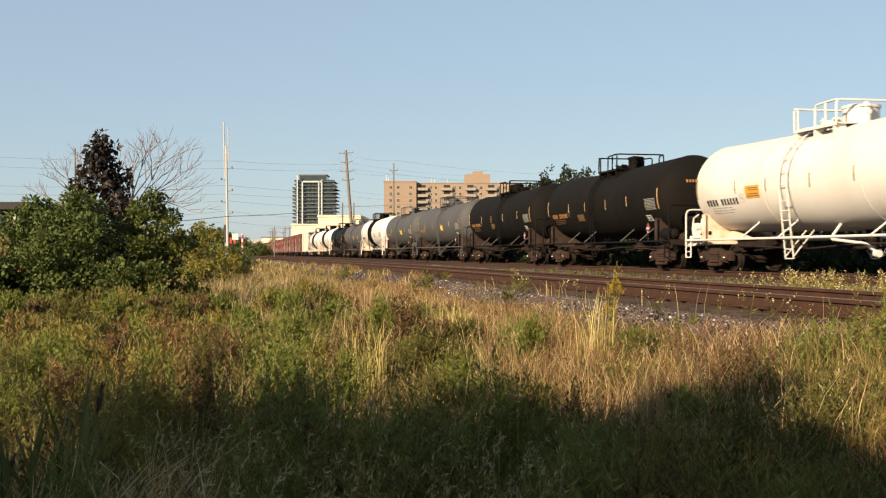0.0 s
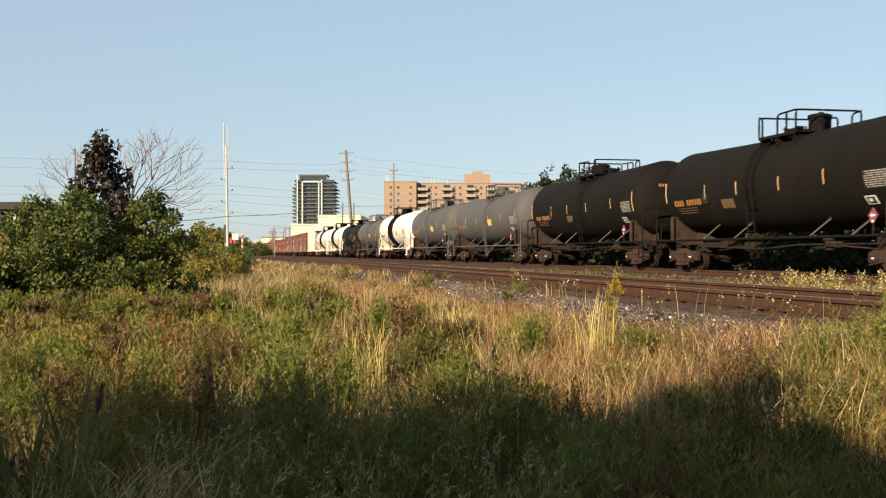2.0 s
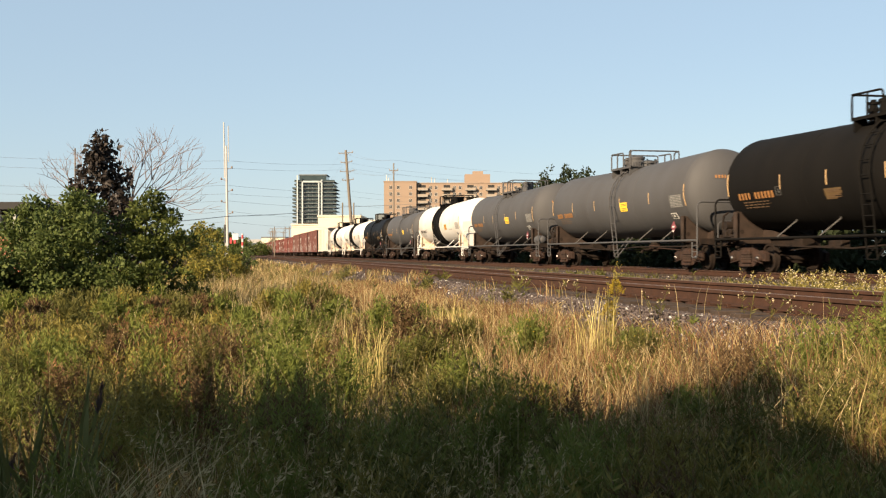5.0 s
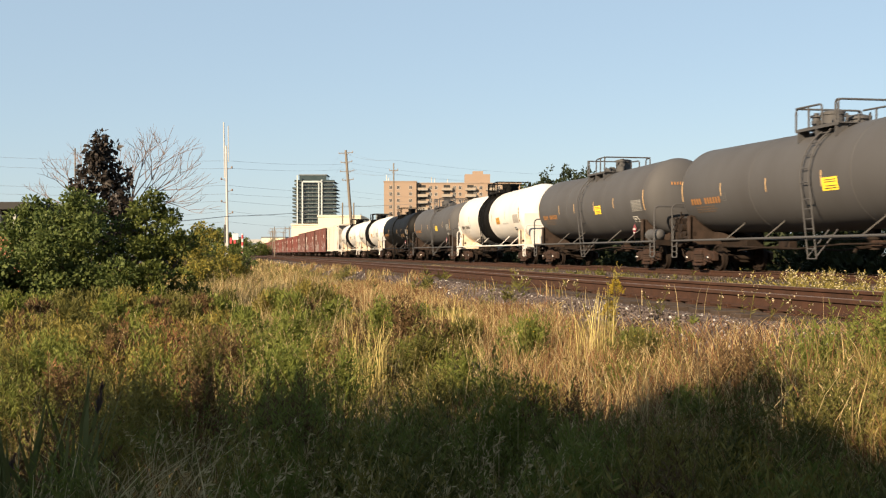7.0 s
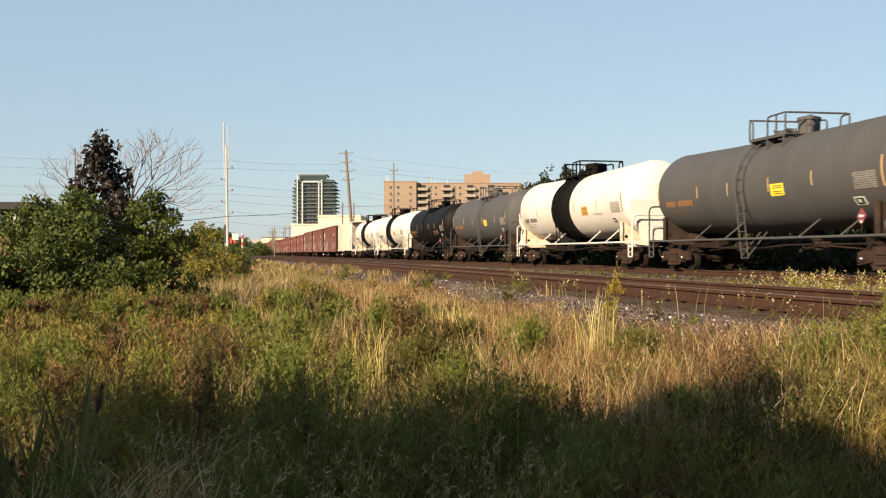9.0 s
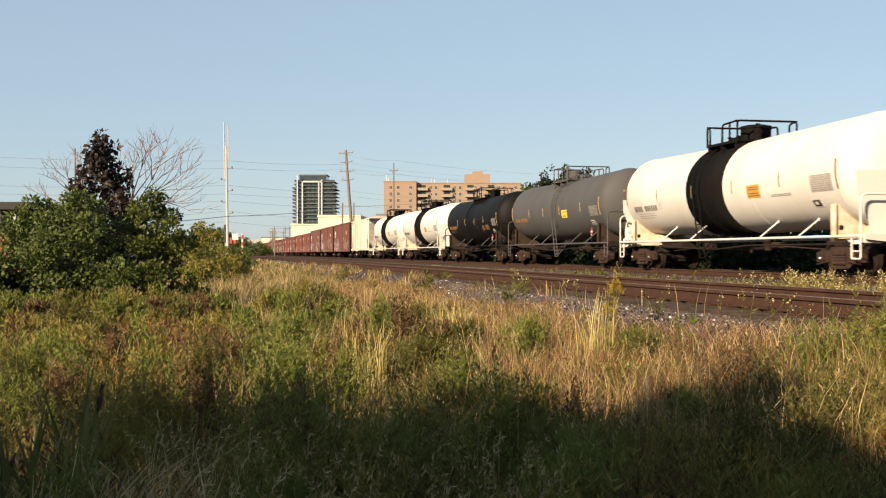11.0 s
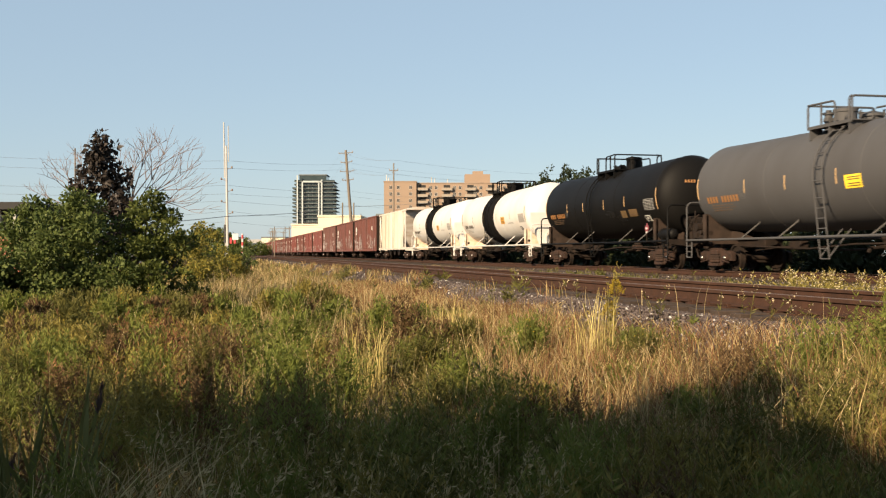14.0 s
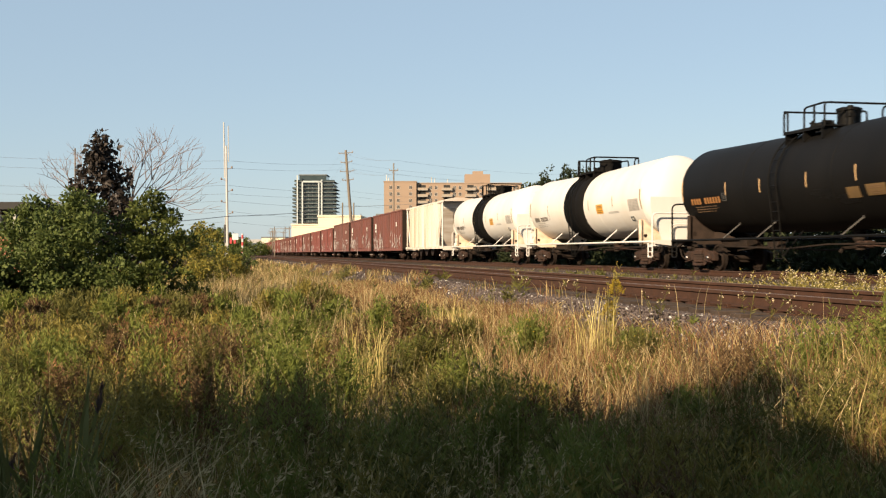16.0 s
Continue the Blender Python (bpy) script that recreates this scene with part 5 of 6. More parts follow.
def mound(x, y, cell, seed):
    """Heaps of growth on a jittered grid: 1 at the middle of a heap, 0 in the hollows between."""
    gx, gy = np.floor(x / cell), np.floor(y / cell)
    best = np.zeros_like(x)
    for di, dj in itertools.product((-1, 0, 1), repeat=2):
        cx, cy = gx + di, gy + dj
        r1 = np.modf(np.abs(np.sin(cx * 12.99 + cy * 78.23 + seed) * 43758.5))[0]
        r2 = np.modf(np.abs(np.sin(cx * 39.35 + cy * 11.14 + seed * 2) * 24634.6))[0]
        size = 0.45 + 0.55 * np.modf(r1 * 7 + r2 * 13)[0]
        d2 = ((x - (cx + 0.15 + 0.7 * r1) * cell) ** 2 + (y - (cy + 0.15 + 0.7 * r2) * cell) ** 2) / (0.62 * cell) ** 2
        best = np.maximum(best, size * (1 - d2))
    return np.clip(best, 0, 1)


def field_points(n, rng, far=70.0, power=1.7, x_hi=4.4, near=2.2):
    """Scattered places over the weedy field, thinning with distance from the viewpoint."""
    y = near + (far - near) * rng.uniform(0, 1, n) ** power
    lo = -0.22 * y - 1.6
    hi = np.minimum(x_hi, 0.68 * y + 1.0)
    x = lo + (hi - lo) * rng.uniform(0, 1, n)
    return x, y


def zone_dry(x, y):
    """How much dry grass rules here: the strip beside the bank and the far field."""
    strip = np.maximum(np.clip((x - 0.1) / 1.5, 0, 1) * np.clip((y - 4.8) / 1.6, 0, 1), np.clip((x + 0.7) / 1.3, 0, 1) * np.clip((y - 8.0) / 2.0, 0, 1))
    return np.clip(0.24 + 0.72 * strip + 0.65 * np.clip((y - 19) / 10, 0, 1) + 0.5 * (patch_noise(x, y, 4, 3) - 0.5), 0.03, 1)


def build_field():
    rng = np.random.default_rng(11)
    # dry grass
    x, y = field_points(170000, rng)
    keep = rng.uniform(0, 1, len(x)) < 0.14 + 0.52 * zone_dry(x, y)
    x, y = x[keep], y[keep]
    n = len(x)
    far = np.clip(y / 25, 0.6, 3.0)
    tuft = patch_noise(x, y, 1.6, 8)
    h = (0.17 + 0.38 * tuft) * rng.uniform(0.6, 1.25, n) * np.clip((4.85 - x) / 1.3, 0.42, 1)
    h = h * (0.62 + 0.62 * mound(x, y, 0.8, 3.0))
    root = np.stack([x, y, ground_z(x, y) - 0.03], -1)
    lean = rng.normal(0, 0.30, (n, 2)) * h[:, None] * 1.15 + np.array([0.03, 0.02])
    co, q = strips(root, h, rng.uniform(0.004, 0.009, n) * far, lean, rng.uniform(1.4, 2.6, n))
    idx = np.where(np.repeat(rng.uniform(0, 1, n) < 0.16 + 0.45 * (patch_noise(x, y, 3, 21) > 0.6) + 0.25 * ((x > 2.6) & (y < 13)), 3), 1, 0)
    tagged(numpy_mesh("dry_grass", co, q, [M["dry_grass"], M["red_grass"]], idx), "tall dry tan and russet grass over the field", "grass", kind="stuff")
    # green grass blades
    x, y = field_points(90000, rng)
    keep = rng.uniform(0, 1, len(x)) > 0.45 * zone_dry(x, y)
    x, y = x[keep], y[keep]
    n = len(x)
    h = rng.uniform(0.2, 0.55, n) * (0.5 + 0.75 * mound(x, y, 0.7, 5.0))
    root = np.stack([x, y, ground_z(x, y) - 0.03], -1)
    co, q = strips(root, h, rng.uniform(0.006, 0.012, n) * np.clip(y / 22, 0.6, 3), rng.normal(0, 0.12, (n, 2)), rng.uniform(1.4, 2.6, n))
    tagged(numpy_mesh("green_grass", co, q, [M["green_grass"]]), "green grass among the dry stalks", "grass", kind="stuff")
    # leafy weeds
    x, y = field_points(15000, rng, far=50, power=1.5)
    clump = patch_noise(x, y, 3.0, 33)
    keep = (rng.uniform(0, 1, len(x)) < np.clip((y - 3.5) / 4.5, 0.3, 1)) & (rng.uniform(0, 1, len(x)) > zone_dry(x, y)) & (rng.uniform(0, 1, len(x)) < 0.35 + 1.1 * np.clip(clump - 0.3, 0, 1))
    x, y, clump = x[keep], y[keep], clump[keep]
    n = len(x)
    h = rng.uniform(0.2, 0.5, n) * (0.65 + 0.6 * np.clip(clump, 0, 1)) * (0.4 + 0.95 * mound(x, y, 0.75, 7.0))
    weed_mesh("leafy_weeds", "bushy green goldenrod-like weeds", x, y, h, rng, M["weed_leaf"], 40)
    # goldenrod heads
    return rng


def weed_mesh(name, label, x, y, h, rng, leaf, count, flower=None, spread=1.0):
    n = len(x)
    root = np.stack([x, y, ground_z(x, y) - 0.02], -1)
    lean = rng.normal(0, 0.09, (n, 2))
    stem = strips(root, h, np.full(n, 0.007), lean, np.full(n, 1.5), seg=3)
    k = np.repeat(np.arange(n), count)
    t = rng.uniform(0.12, 1.0, len(k))
    a = rng.uniform(0, 6.28, len(k))
    base = root[k] + np.concatenate([lean[k] * (t ** 1.5)[:, None], (h[k] * t)[:, None]], -1)
    way = np.stack([np.cos(a), np.sin(a), rng.uniform(0.3, 1.2, len(k)) + (t > 0.9) * 1.0], -1)
    size = np.clip(y[k] / 14, 0.6, 2.3)
    length = rng.uniform(0.055, 0.13, len(k)) * (1.15 - 0.5 * t) * spread * size
    leaves = leaf_quads(base, way, length, length * rng.uniform(0.13, 0.25, len(k)), rng)
    pieces = [stem, leaves]
    mats, idx = [leaf], [np.zeros(len(stem[1]) + len(leaves[1]), int)]
    if flower:
        kf = np.repeat(np.arange(n), 11)
        tf = rng.uniform(0.72, 1.05, len(kf))
        af = rng.uniform(0, 6.28, len(kf))
        rad = (1.1 - tf) * 0.28 * h[kf]
        b = root[kf] + np.concatenate([lean[kf] * (tf ** 1.5)[:, None], (h[kf] * tf)[:, None]], -1) + np.stack([np.cos(af) * rad, np.sin(af) * rad, np.zeros(len(kf))], -1)
        ln = rng.uniform(0.012, 0.028, len(kf)) * np.clip(y[kf] / 14, 0.7, 2)
        pieces.append(leaf_quads(b, np.stack([np.cos(af), np.sin(af), rng.uniform(-0.2, 0.8, len(kf))], -1), ln, ln * 0.8, rng))
        mats.append(flower)
        idx.append(np.ones(len(kf), int))
    co, q = merge(pieces)
    return tagged(numpy_mesh(name, co, q, mats, np.concatenate(idx)), label, "weeds", kind="stuff")


field_rng = build_field()


def weed_clumps():
    """Bushy clumps: each a dome of leafy stems of one hue."""
    rng = np.random.default_rng(77)
    kinds = {"weed_bright": [], "weed_leaf": [], "weed_gold": [], "weed_brown": []}
    x, y = field_points(460, rng, far=27, power=1.25, near=3.2)
    dry = zone_dry(x, y)
    for cx, cy, d in zip(x, y, dry):
        if rng.uniform() < d * 0.75:
            continue
        k = rng.choice(["weed_bright", "weed_leaf", "weed_gold", "weed_brown"], p=[0.30, 0.34, 0.20, 0.16])
        kinds[k].append((cx, cy, rng.uniform(0.2, 0.5), rng.uniform(0.4, 0.78) * (0.6 if cx > 2.4 else 1.0)))
    for k, a, s, r, h in (("weed_bright", 14.1, -1.9, 0.6, 0.75), ("weed_bright", 10.3, -1.45, 0.7, 0.7), ("weed_bright", 6.1, 0.33, 0.35, 0.95), ("weed_leaf", 6.7, 2.35, 0.6, 0.55), ("weed_leaf", 6.2, 2.0, 0.4, 0.5),
                          ("weed_gold", 15.3, -5.4, 0.9, 0.7), ("weed_gold", 10.2, -2.65, 0.5, 0.7), ("weed_bright", 16, -2.85, 0.7, 0.65), ("weed_bright", 12.6, 0.95, 0.4, 0.55), ("weed_bright", 5.6, 0.75, 0.4, 0.6),
                          ("weed_gold", 13.5, -4.3, 0.8, 0.65), ("weed_leaf", 5.2, -0.4, 0.4, 0.6), ("weed_brown", 12.2, -2.4, 0.5, 0.7), ("weed_brown", 8.2, 0.7, 0.6, 0.55), ("weed_brown", 8.6, 2.2, 0.6, 0.5), ("weed_bright", 8.4, 2.8, 0.7, 0.5), ("weed_bright", 8.1, 3.3, 0.6, 0.5), ("weed_bright", 11.6, 1.95, 0.5, 0.30), ("weed_bright", 4.6, 0.55, 0.3, 0.7), ("weed_bright", 4.3, 0.2, 0.25, 0.5)):
        p = spot(a, s)
        kinds[k].append((p.x, p.y, r, h))
    # low green growth through the dry strip
    x, y = field_points(70, rng, far=24, power=1.1, near=7.0)
    for cx, cy in zip(x, y):
        if 0.4 < cx < 3.9:
            k = rng.choice(["weed_bright", "weed_leaf", "weed_gold"], p=[0.3, 0.25, 0.45])
            kinds[k].append((cx, cy, rng.uniform(0.25, 0.5), rng.uniform(0.20, 0.34) * (0.8 if cx > 2.8 else 1.0)))
    words = {"weed_bright": "bushy bright green weeds in clumps", "weed_leaf": "bushy olive green weeds in clumps", "weed_gold": "yellowing weeds in clumps over the field", "weed_brown": "brown seeding weeds in clumps over the field"}
    for k, lots in kinds.items():
        xs, ys, hs = [], [], []
        for cx, cy, r, h in lots:
            n = int(30 + 90 * r)
            d = np.abs(rng.normal(0, 0.5, n))
            a = rng.uniform(0, 6.28, n)
            xs.append(cx + d * r * np.cos(a))
            ys.append(cy + d * r * np.sin(a))
            hs.append(h * np.clip(1.0 - 0.3 * d ** 2, 0.4, 1) * rng.uniform(0.72, 1.08, n))
        weed_mesh(k.replace("weed_", "") + "_weed_clumps", words[k], np.concatenate(xs), np.concatenate(ys), np.concatenate(hs), rng, M[k], 38)


weed_clumps()


def special_weeds():
    rng = np.random.default_rng(23)
    # white-flowered weeds between the tracks
    x = rng.uniform(10.8, 13.0, 190)
    y = rng.uniform(13.5, 22.8, 190)
    weed_mesh("white_flowered_weeds", "pale yellow and white flowered weeds between the tracks", x, y, rng.uniform(0.22, 0.66, 190), rng, M["weed_gold"], 16, M["white_flower"])
    x = rng.uniform(9.3, 15.0, 150)
    y = rng.uniform(10, 45, 150)
    weed_mesh("trackside_weeds", "low scattered weeds between the tracks", x, y, rng.uniform(0.1, 0.32, 150), rng, M["weed_leaf"], 12)
    n = 9000
    x = rng.uniform(9.4, 15.0, n)
    y = rng.uniform(9, 80, n)
    co, q = strips(np.stack([x, y, ground_z(x, y) - 0.02], -1), rng.uniform(0.05, 0.2, n), np.full(n, 0.011), rng.normal(0, 0.06, (n, 2)), np.full(n, 1.8))
    tagged(numpy_mesh("trackside_grass", co, q, [M["dry_grass"]]), "thin dry grass between the tracks", "grass", kind="stuff")
    # goldenrod in flower, here and there
    x, y = field_points(70, rng, near=7, far=34, power=1.2)
    weed_mesh("goldenrod", "yellow goldenrod in flower", x, y, rng.uniform(0.45, 0.8, len(x)), rng, M["weed_leaf"], 22, M["goldenrod"])
    p = [spot(12.2, 1.84), spot(12.3, 1.80), spot(12.25, 1.87), spot(12.6, 1.9)]
    weed_mesh("tall_goldenrod", "tall goldenrod stalk beside the gravel", np.array([q.x for q in p]), np.array([q.y for q in p]), np.array([0.98, 0.8, 0.92, 0.6]), rng, M["weed_gold"], 60, M["goldenrod"], 1.1)
    # thin seed stalks that stand above the rest
    x, y = field_points(3600, rng, far=45, power=1.4, near=5.0)
    keep = rng.uniform(0, 1, len(x)) < zone_dry(x, y) * 0.7 * (x < 4.0)
    x, y = x[keep], y[keep]
    n = len(x)
    h = rng.uniform(0.5, 0.9, n) * np.clip((4.9 - x) / 1.8, 0.5, 1)
    lean = rng.normal(0, 0.13, (n, 2))
    root = np.stack([x, y, ground_z(x, y) - 0.03], -1)
    stalk = strips(root, h, np.full(n, 0.005) * np.clip(y / 12, 0.9, 3), lean, np.full(n, 1.8))
    k = np.repeat(np.arange(n), 9)
    t = rng.uniform(0.8, 1.0, len(k))
    base = root[k] + np.concatenate([lean[k] * (t ** 1.8)[:, None], (h[k] * (t - 0.12 * t ** 3))[:, None]], -1)
    ln = rng.uniform(0.012, 0.03, len(k))
    seeds = leaf_quads(base, np.stack([rng.normal(0, 0.4, len(k)), rng.normal(0, 0.4, len(k)), np.ones(len(k))], -1), ln, ln * 0.25, rng)
    co, q = merge([stalk, seeds])
    tagged(numpy_mesh("seed_stalks", co, q, [M["straw"]]), "pale dry seed stalks above the grass", "grass", kind="stuff")
    # short reddish grass over the foot of the gravel
    n = 34000
    y = 3.5 + 32 * rng.uniform(0, 1, n) ** 1.5
    edge = 4.68 + 0.62 * np.clip((12.5 - y) / 5, 0, 1) + 0.25 * (patch_noise(y, y * 0.3, 2.2, 14) - 0.5)
    x = 2.9 + (edge - 2.9) * rng.uniform(0, 1, n) ** 0.85
    co, q = strips(np.stack([x, y, ground_z(x, y) - 0.02], -1), rng.uniform(0.13, 0.42, n) * np.clip((edge - x) / 0.5, 0.5, 1), np.full(n, 0.006) * np.clip(y / 12, 1, 2.2), rng.normal(0, 0.1, (n, 2)) * 1.3, np.full(n, 1.8))
    idx = np.repeat((rng.uniform(0, 1, n) < 0.6).astype(int), 3)
    tagged(numpy_mesh("bank_grass", co, q, [M["dry_grass"], M["red_grass"]], idx), "short reddish dry grass at the foot of the gravel", "grass", kind="stuff")
    # pale stalks that stand up before the near rail
    n = 20
    x = rng.uniform(4.7, 5.5, n)
    y = rng.uniform(7.6, 15, n)
    co, q = strips(np.stack([x, y, ground_z(x, y) - 0.02], -1), rng.uniform(0.25, 0.5, n), np.full(n, 0.007), rng.normal(0, 0.06, (n, 2)), np.full(n, 1.9))
    tagged(numpy_mesh("rail_side_stalks", co, q, [M["straw"]]), "single pale stalks on the gravel before the rail", "grass", kind="stuff")
    x, y = rng.uniform(4.9, 5.6, 16), rng.uniform(8.5, 20, 16)
    weed_mesh("gravel_flowers", "small white flowered weeds on the gravel", x, y, rng.uniform(0.22, 0.42, 16), rng, M["weed_leaf"], 14, M["white_flower"])
    # tufts and weeds that creep up the gravel
    n = 9000
    y = rng.uniform(13, 75, n)
    x = 4.3 + 0.9 * rng.uniform(0, 1, n) ** 2.2
    keep = patch_noise(x * 1.5, y, 3.2, 52) > 0.6
    x, y = x[keep], y[keep]
    n = len(x)
    co, q = strips(np.stack([x, y, ground_z(x, y) - 0.02], -1), rng.uniform(0.1, 0.34, n), np.full(n, 0.009) * np.clip(y / 18, 1, 3), rng.normal(0, 0.08, (n, 2)), np.full(n, 1.8))
    idx = np.repeat(rng.choice([0, 1, 2], n, p=[0.4, 0.3, 0.3]), 3)
    tagged(numpy_mesh("gravel_tufts", co, q, [M["dry_grass"], M["green_grass"], M["red_grass"]], idx), "sparse tufts of grass creeping up the gravel", "grass", kind="stuff")
    x = np.concatenate([rng.normal(c, 0.2, 9) for c in (4.7, 4.8, 4.6)])
    y = np.concatenate([rng.normal(c, 0.5, 9) for c in (18.5, 26, 42)])
    weed_mesh("gravel_weeds", "olive weeds in clumps on the gravel", x, y, rng.uniform(0.15, 0.42, len(x)), rng, M["weed_leaf"], 22)
    # coarser growth over the rest of the field
    n = 60000
    x = rng.uniform(-26, 4.2, n)
    y = rng.uniform(-14, 60, n)
    keep = (x < -0.22 * y - 1.4) | (y < 2.4)
    x2 = rng.uniform(-14, 4.6, 16000)
    y2 = rng.uniform(60, 150, 16000)
    x, y = np.concatenate([x[keep], x2]), np.concatenate([y[keep], y2])
    n = len(x)
    co, q = strips(np.stack([x, y, ground_z(x, y) - 0.02], -1), rng.uniform(0.15, 0.5, n), np.full(n, 0.02) * np.clip(y / 20, 1, 4), rng.normal(0, 0.14, (n, 2)), np.full(n, 1.8), seg=2)
    idx = np.repeat(rng.choice([0, 1, 2], n, p=[0.45, 0.4, 0.15]), 2)
    tagged(numpy_mesh("field_grass", co, q, [M["dry_grass"], M["green_grass"], M["red_grass"]], idx), "mixed dry and green grass over the wider field", "grass", kind="stuff")
    # short grass where the viewer stands
    n = 16000
    x, y = rng.uniform(-7, 4.2, n), rng.uniform(-7, 2.3, n)
    co, q = strips(np.stack([x, y, ground_z(x, y) - 0.02], -1), rng.uniform(0.08, 0.3, n), np.full(n, 0.012), rng.normal(0, 0.08, (n, 2)), np.full(n, 1.8), seg=2)
    idx = np.repeat(rng.choice([0, 1], n, p=[0.35, 0.65]), 2)
    tagged(numpy_mesh("short_grass", co, q, [M["dry_grass"], M["green_grass"]], idx), "short trodden grass in the shade of the unseen trees", "grass", kind="stuff")
    # russet dock among the weeds
    x = np.concatenate([spot(13.4, -3.2).x + rng.normal(0, 0.35, 60), spot(17, -4.6).x + rng.normal(0, 0.6, 60), spot(9, -2.3).x + rng.normal(0, 0.4, 40)])
    y = np.concatenate([spot(13.4, -3.2).y + rng.normal(0, 0.6, 60), spot(17, -4.6).y + rng.normal(0, 0.8, 60), spot(9, -2.3).y + rng.normal(0, 0.6, 40)])
    weed_mesh("russet_weeds", "russet brown dock stalks gone to seed", x, y, rng.uniform(0.4, 0.75, len(x)), rng, M["red_grass"], 40)
    # tall straw clumps
    for name, label, ahead, across, hh, count in (("tall_grass_clump", "tall yellow straw clump in the sun", 11.5, 1.56, 0.92, 46), ("tall_grass_clump", "tall bleached straw clump in the sun", 11.5, -0.76, 0.95, 130),
                                                 ("tall_grass_clump", "tall bleached straw clump in the sun", 15.0, 0.1, 0.7, 80)):
        c = spot(ahead, across)
        x = c.x + rng.normal(0, 0.14, count)
        y = c.y + rng.normal(0, 0.14, count)
        co, q = strips(np.stack([x, y, ground_z(x, y) - 0.03], -1), hh * rng.uniform(0.55, 1.1, count), rng.uniform(0.005, 0.010, count), rng.normal(0, 0.10, (count, 2)), rng.uniform(1.3, 2.4, count))
        tagged(numpy_mesh(name, co, q, [M["straw_gold"]]), label, "grass", kind="stuff")
    # broad reeds close by
    for ahead, across, hh, count in ((4.6, -1.72, 0.95, 16), (4.9, -1.62, 0.8, 10), (5.2, -1.66, 1.05, 9), (4.2, -1.5, 0.6, 9)):
        c = spot(ahead, across)
        x = c.x + rng.normal(0, 0.06, count)
        y = c.y + rng.normal(0, 0.06, count)
        co, q = strips(np.stack([x, y, ground_z(x, y) - 0.03], -1), hh * rng.uniform(0.6, 1.1, count), rng.uniform(0.018, 0.035, count), rng.normal(0, 0.16, (count, 2)), rng.uniform(1.5, 2.6, count))
        tagged(numpy_mesh("reed_clump", co, q, [M["reed_leaf"]]), "broad green reed leaves standing in the weeds", "reeds", kind="stuff")


special_weeds()


def near_growth():
    """Reed plume, bent straw and pale seed heads in the shade close by."""
    rng = np.random.default_rng(91)
    # dark feathery plume on a leafy reed stem
    for ahead, across, hh in ((5.0, -1.58, 1.02), (4.7, -1.86, 0.72)):
        c = spot(ahead, across)
        root = np.array([[c.x, c.y, float(ground_z(c.x, c.y)) - 0.03]])
        stem = strips(root, np.array([hh]), np.array([0.012]), np.array([[0.06, 0.02]]), np.array([1.8]))
        k = 260
        t = rng.uniform(0.80, 1.0, k)
        base = root + np.stack([0.06 * t ** 1.8, 0.02 * t ** 1.8, hh * (t - 0.12 * t ** 3)], -1)
        way = np.stack([rng.normal(0.12, 0.28, k), rng.normal(0, 0.28, k), np.ones(k)], -1)
        ln = rng.uniform(0.3, 1.0, k) * (0.02 + 0.28 * (1.0 - t))
        plume = leaf_quads(base, way, ln, ln * 0.10, rng)
        co, q = merge([stem, plume])
        idx = np.concatenate([np.zeros(len(stem[1]), int), np.ones(len(plume[1]), int)])
        tagged(numpy_mesh("reed_plume", co, q, [M["reed_leaf"], M["plume"]], idx), "dark feathery reed plume on a green stem", "reeds", kind="stuff")
    # broad upright reed blades
    for ahead, across, hh, count in ((4.5, -1.78, 0.92, 12), (4.85, -1.60, 0.86, 9), (4.3, -1.55, 0.5, 7)):
        c = spot(ahead, across)
        x, y = c.x + rng.normal(0, 0.05, count), c.y + rng.normal(0, 0.05, count)
        co, q = strips(np.stack([x, y, ground_z(x, y) - 0.03], -1), hh * rng.uniform(0.7, 1.1, count), rng.uniform(0.025, 0.045, count), rng.normal(0, 0.09, (count, 2)), rng.uniform(1.3, 2.2, count))
        tagged(numpy_mesh("reed_clump", co, q, [M["reed_leaf"]]), "broad upright green reed leaves", "reeds", kind="stuff")
    # bent dry blades about the reeds
    n = 420
    c = spot(4.4, -1.55)
    x, y = c.x + rng.normal(0, 0.28, n), c.y + rng.normal(0, 0.35, n)
    co, q = strips(np.stack([x, y, ground_z(x, y) - 0.02], -1), rng.uniform(0.3, 0.75, n), rng.uniform(0.006, 0.014, n), rng.normal(0, 0.22, (n, 2)), rng.uniform(1.6, 3.2, n))
    tagged(numpy_mesh("bent_straw", co, q, [M["straw"]]), "bent dry straw about the reeds", "grass", kind="stuff")
    # nodding seed grass in the shade
    n = 460
    d, u = rng.uniform(3.6, 6.4, n), rng.uniform(-0.27, 0.12, n)
    x = d * math.sin(radians(TURN)) + d * u * math.cos(radians(TURN))
    y = d * math.cos(radians(TURN)) - d * u * math.sin(radians(TURN))
    h = rng.uniform(0.35, 0.72, n)
    lean = rng.normal(0, 0.1, (n, 2)) + np.array([0.05, 0.0])
    root = np.stack([x, y, ground_z(x, y) - 0.03], -1)
    stalk = strips(root, h, np.full(n, 0.0055), lean, np.full(n, 2.4))
    k = np.repeat(np.arange(n), 8)
    t = rng.uniform(0.84, 1.0, len(k))
    base = root[k] + np.concatenate([lean[k] * (t ** 2.4)[:, None], (h[k] * (t - 0.12 * t ** 3))[:, None]], -1)
    ln = rng.uniform(0.018, 0.042, len(k))
    heads = leaf_quads(base, np.stack([rng.normal(0.35, 0.35, len(k)), rng.normal(0, 0.35, len(k)), rng.uniform(-0.2, 1, len(k))], -1), ln, ln * 0.24, rng)
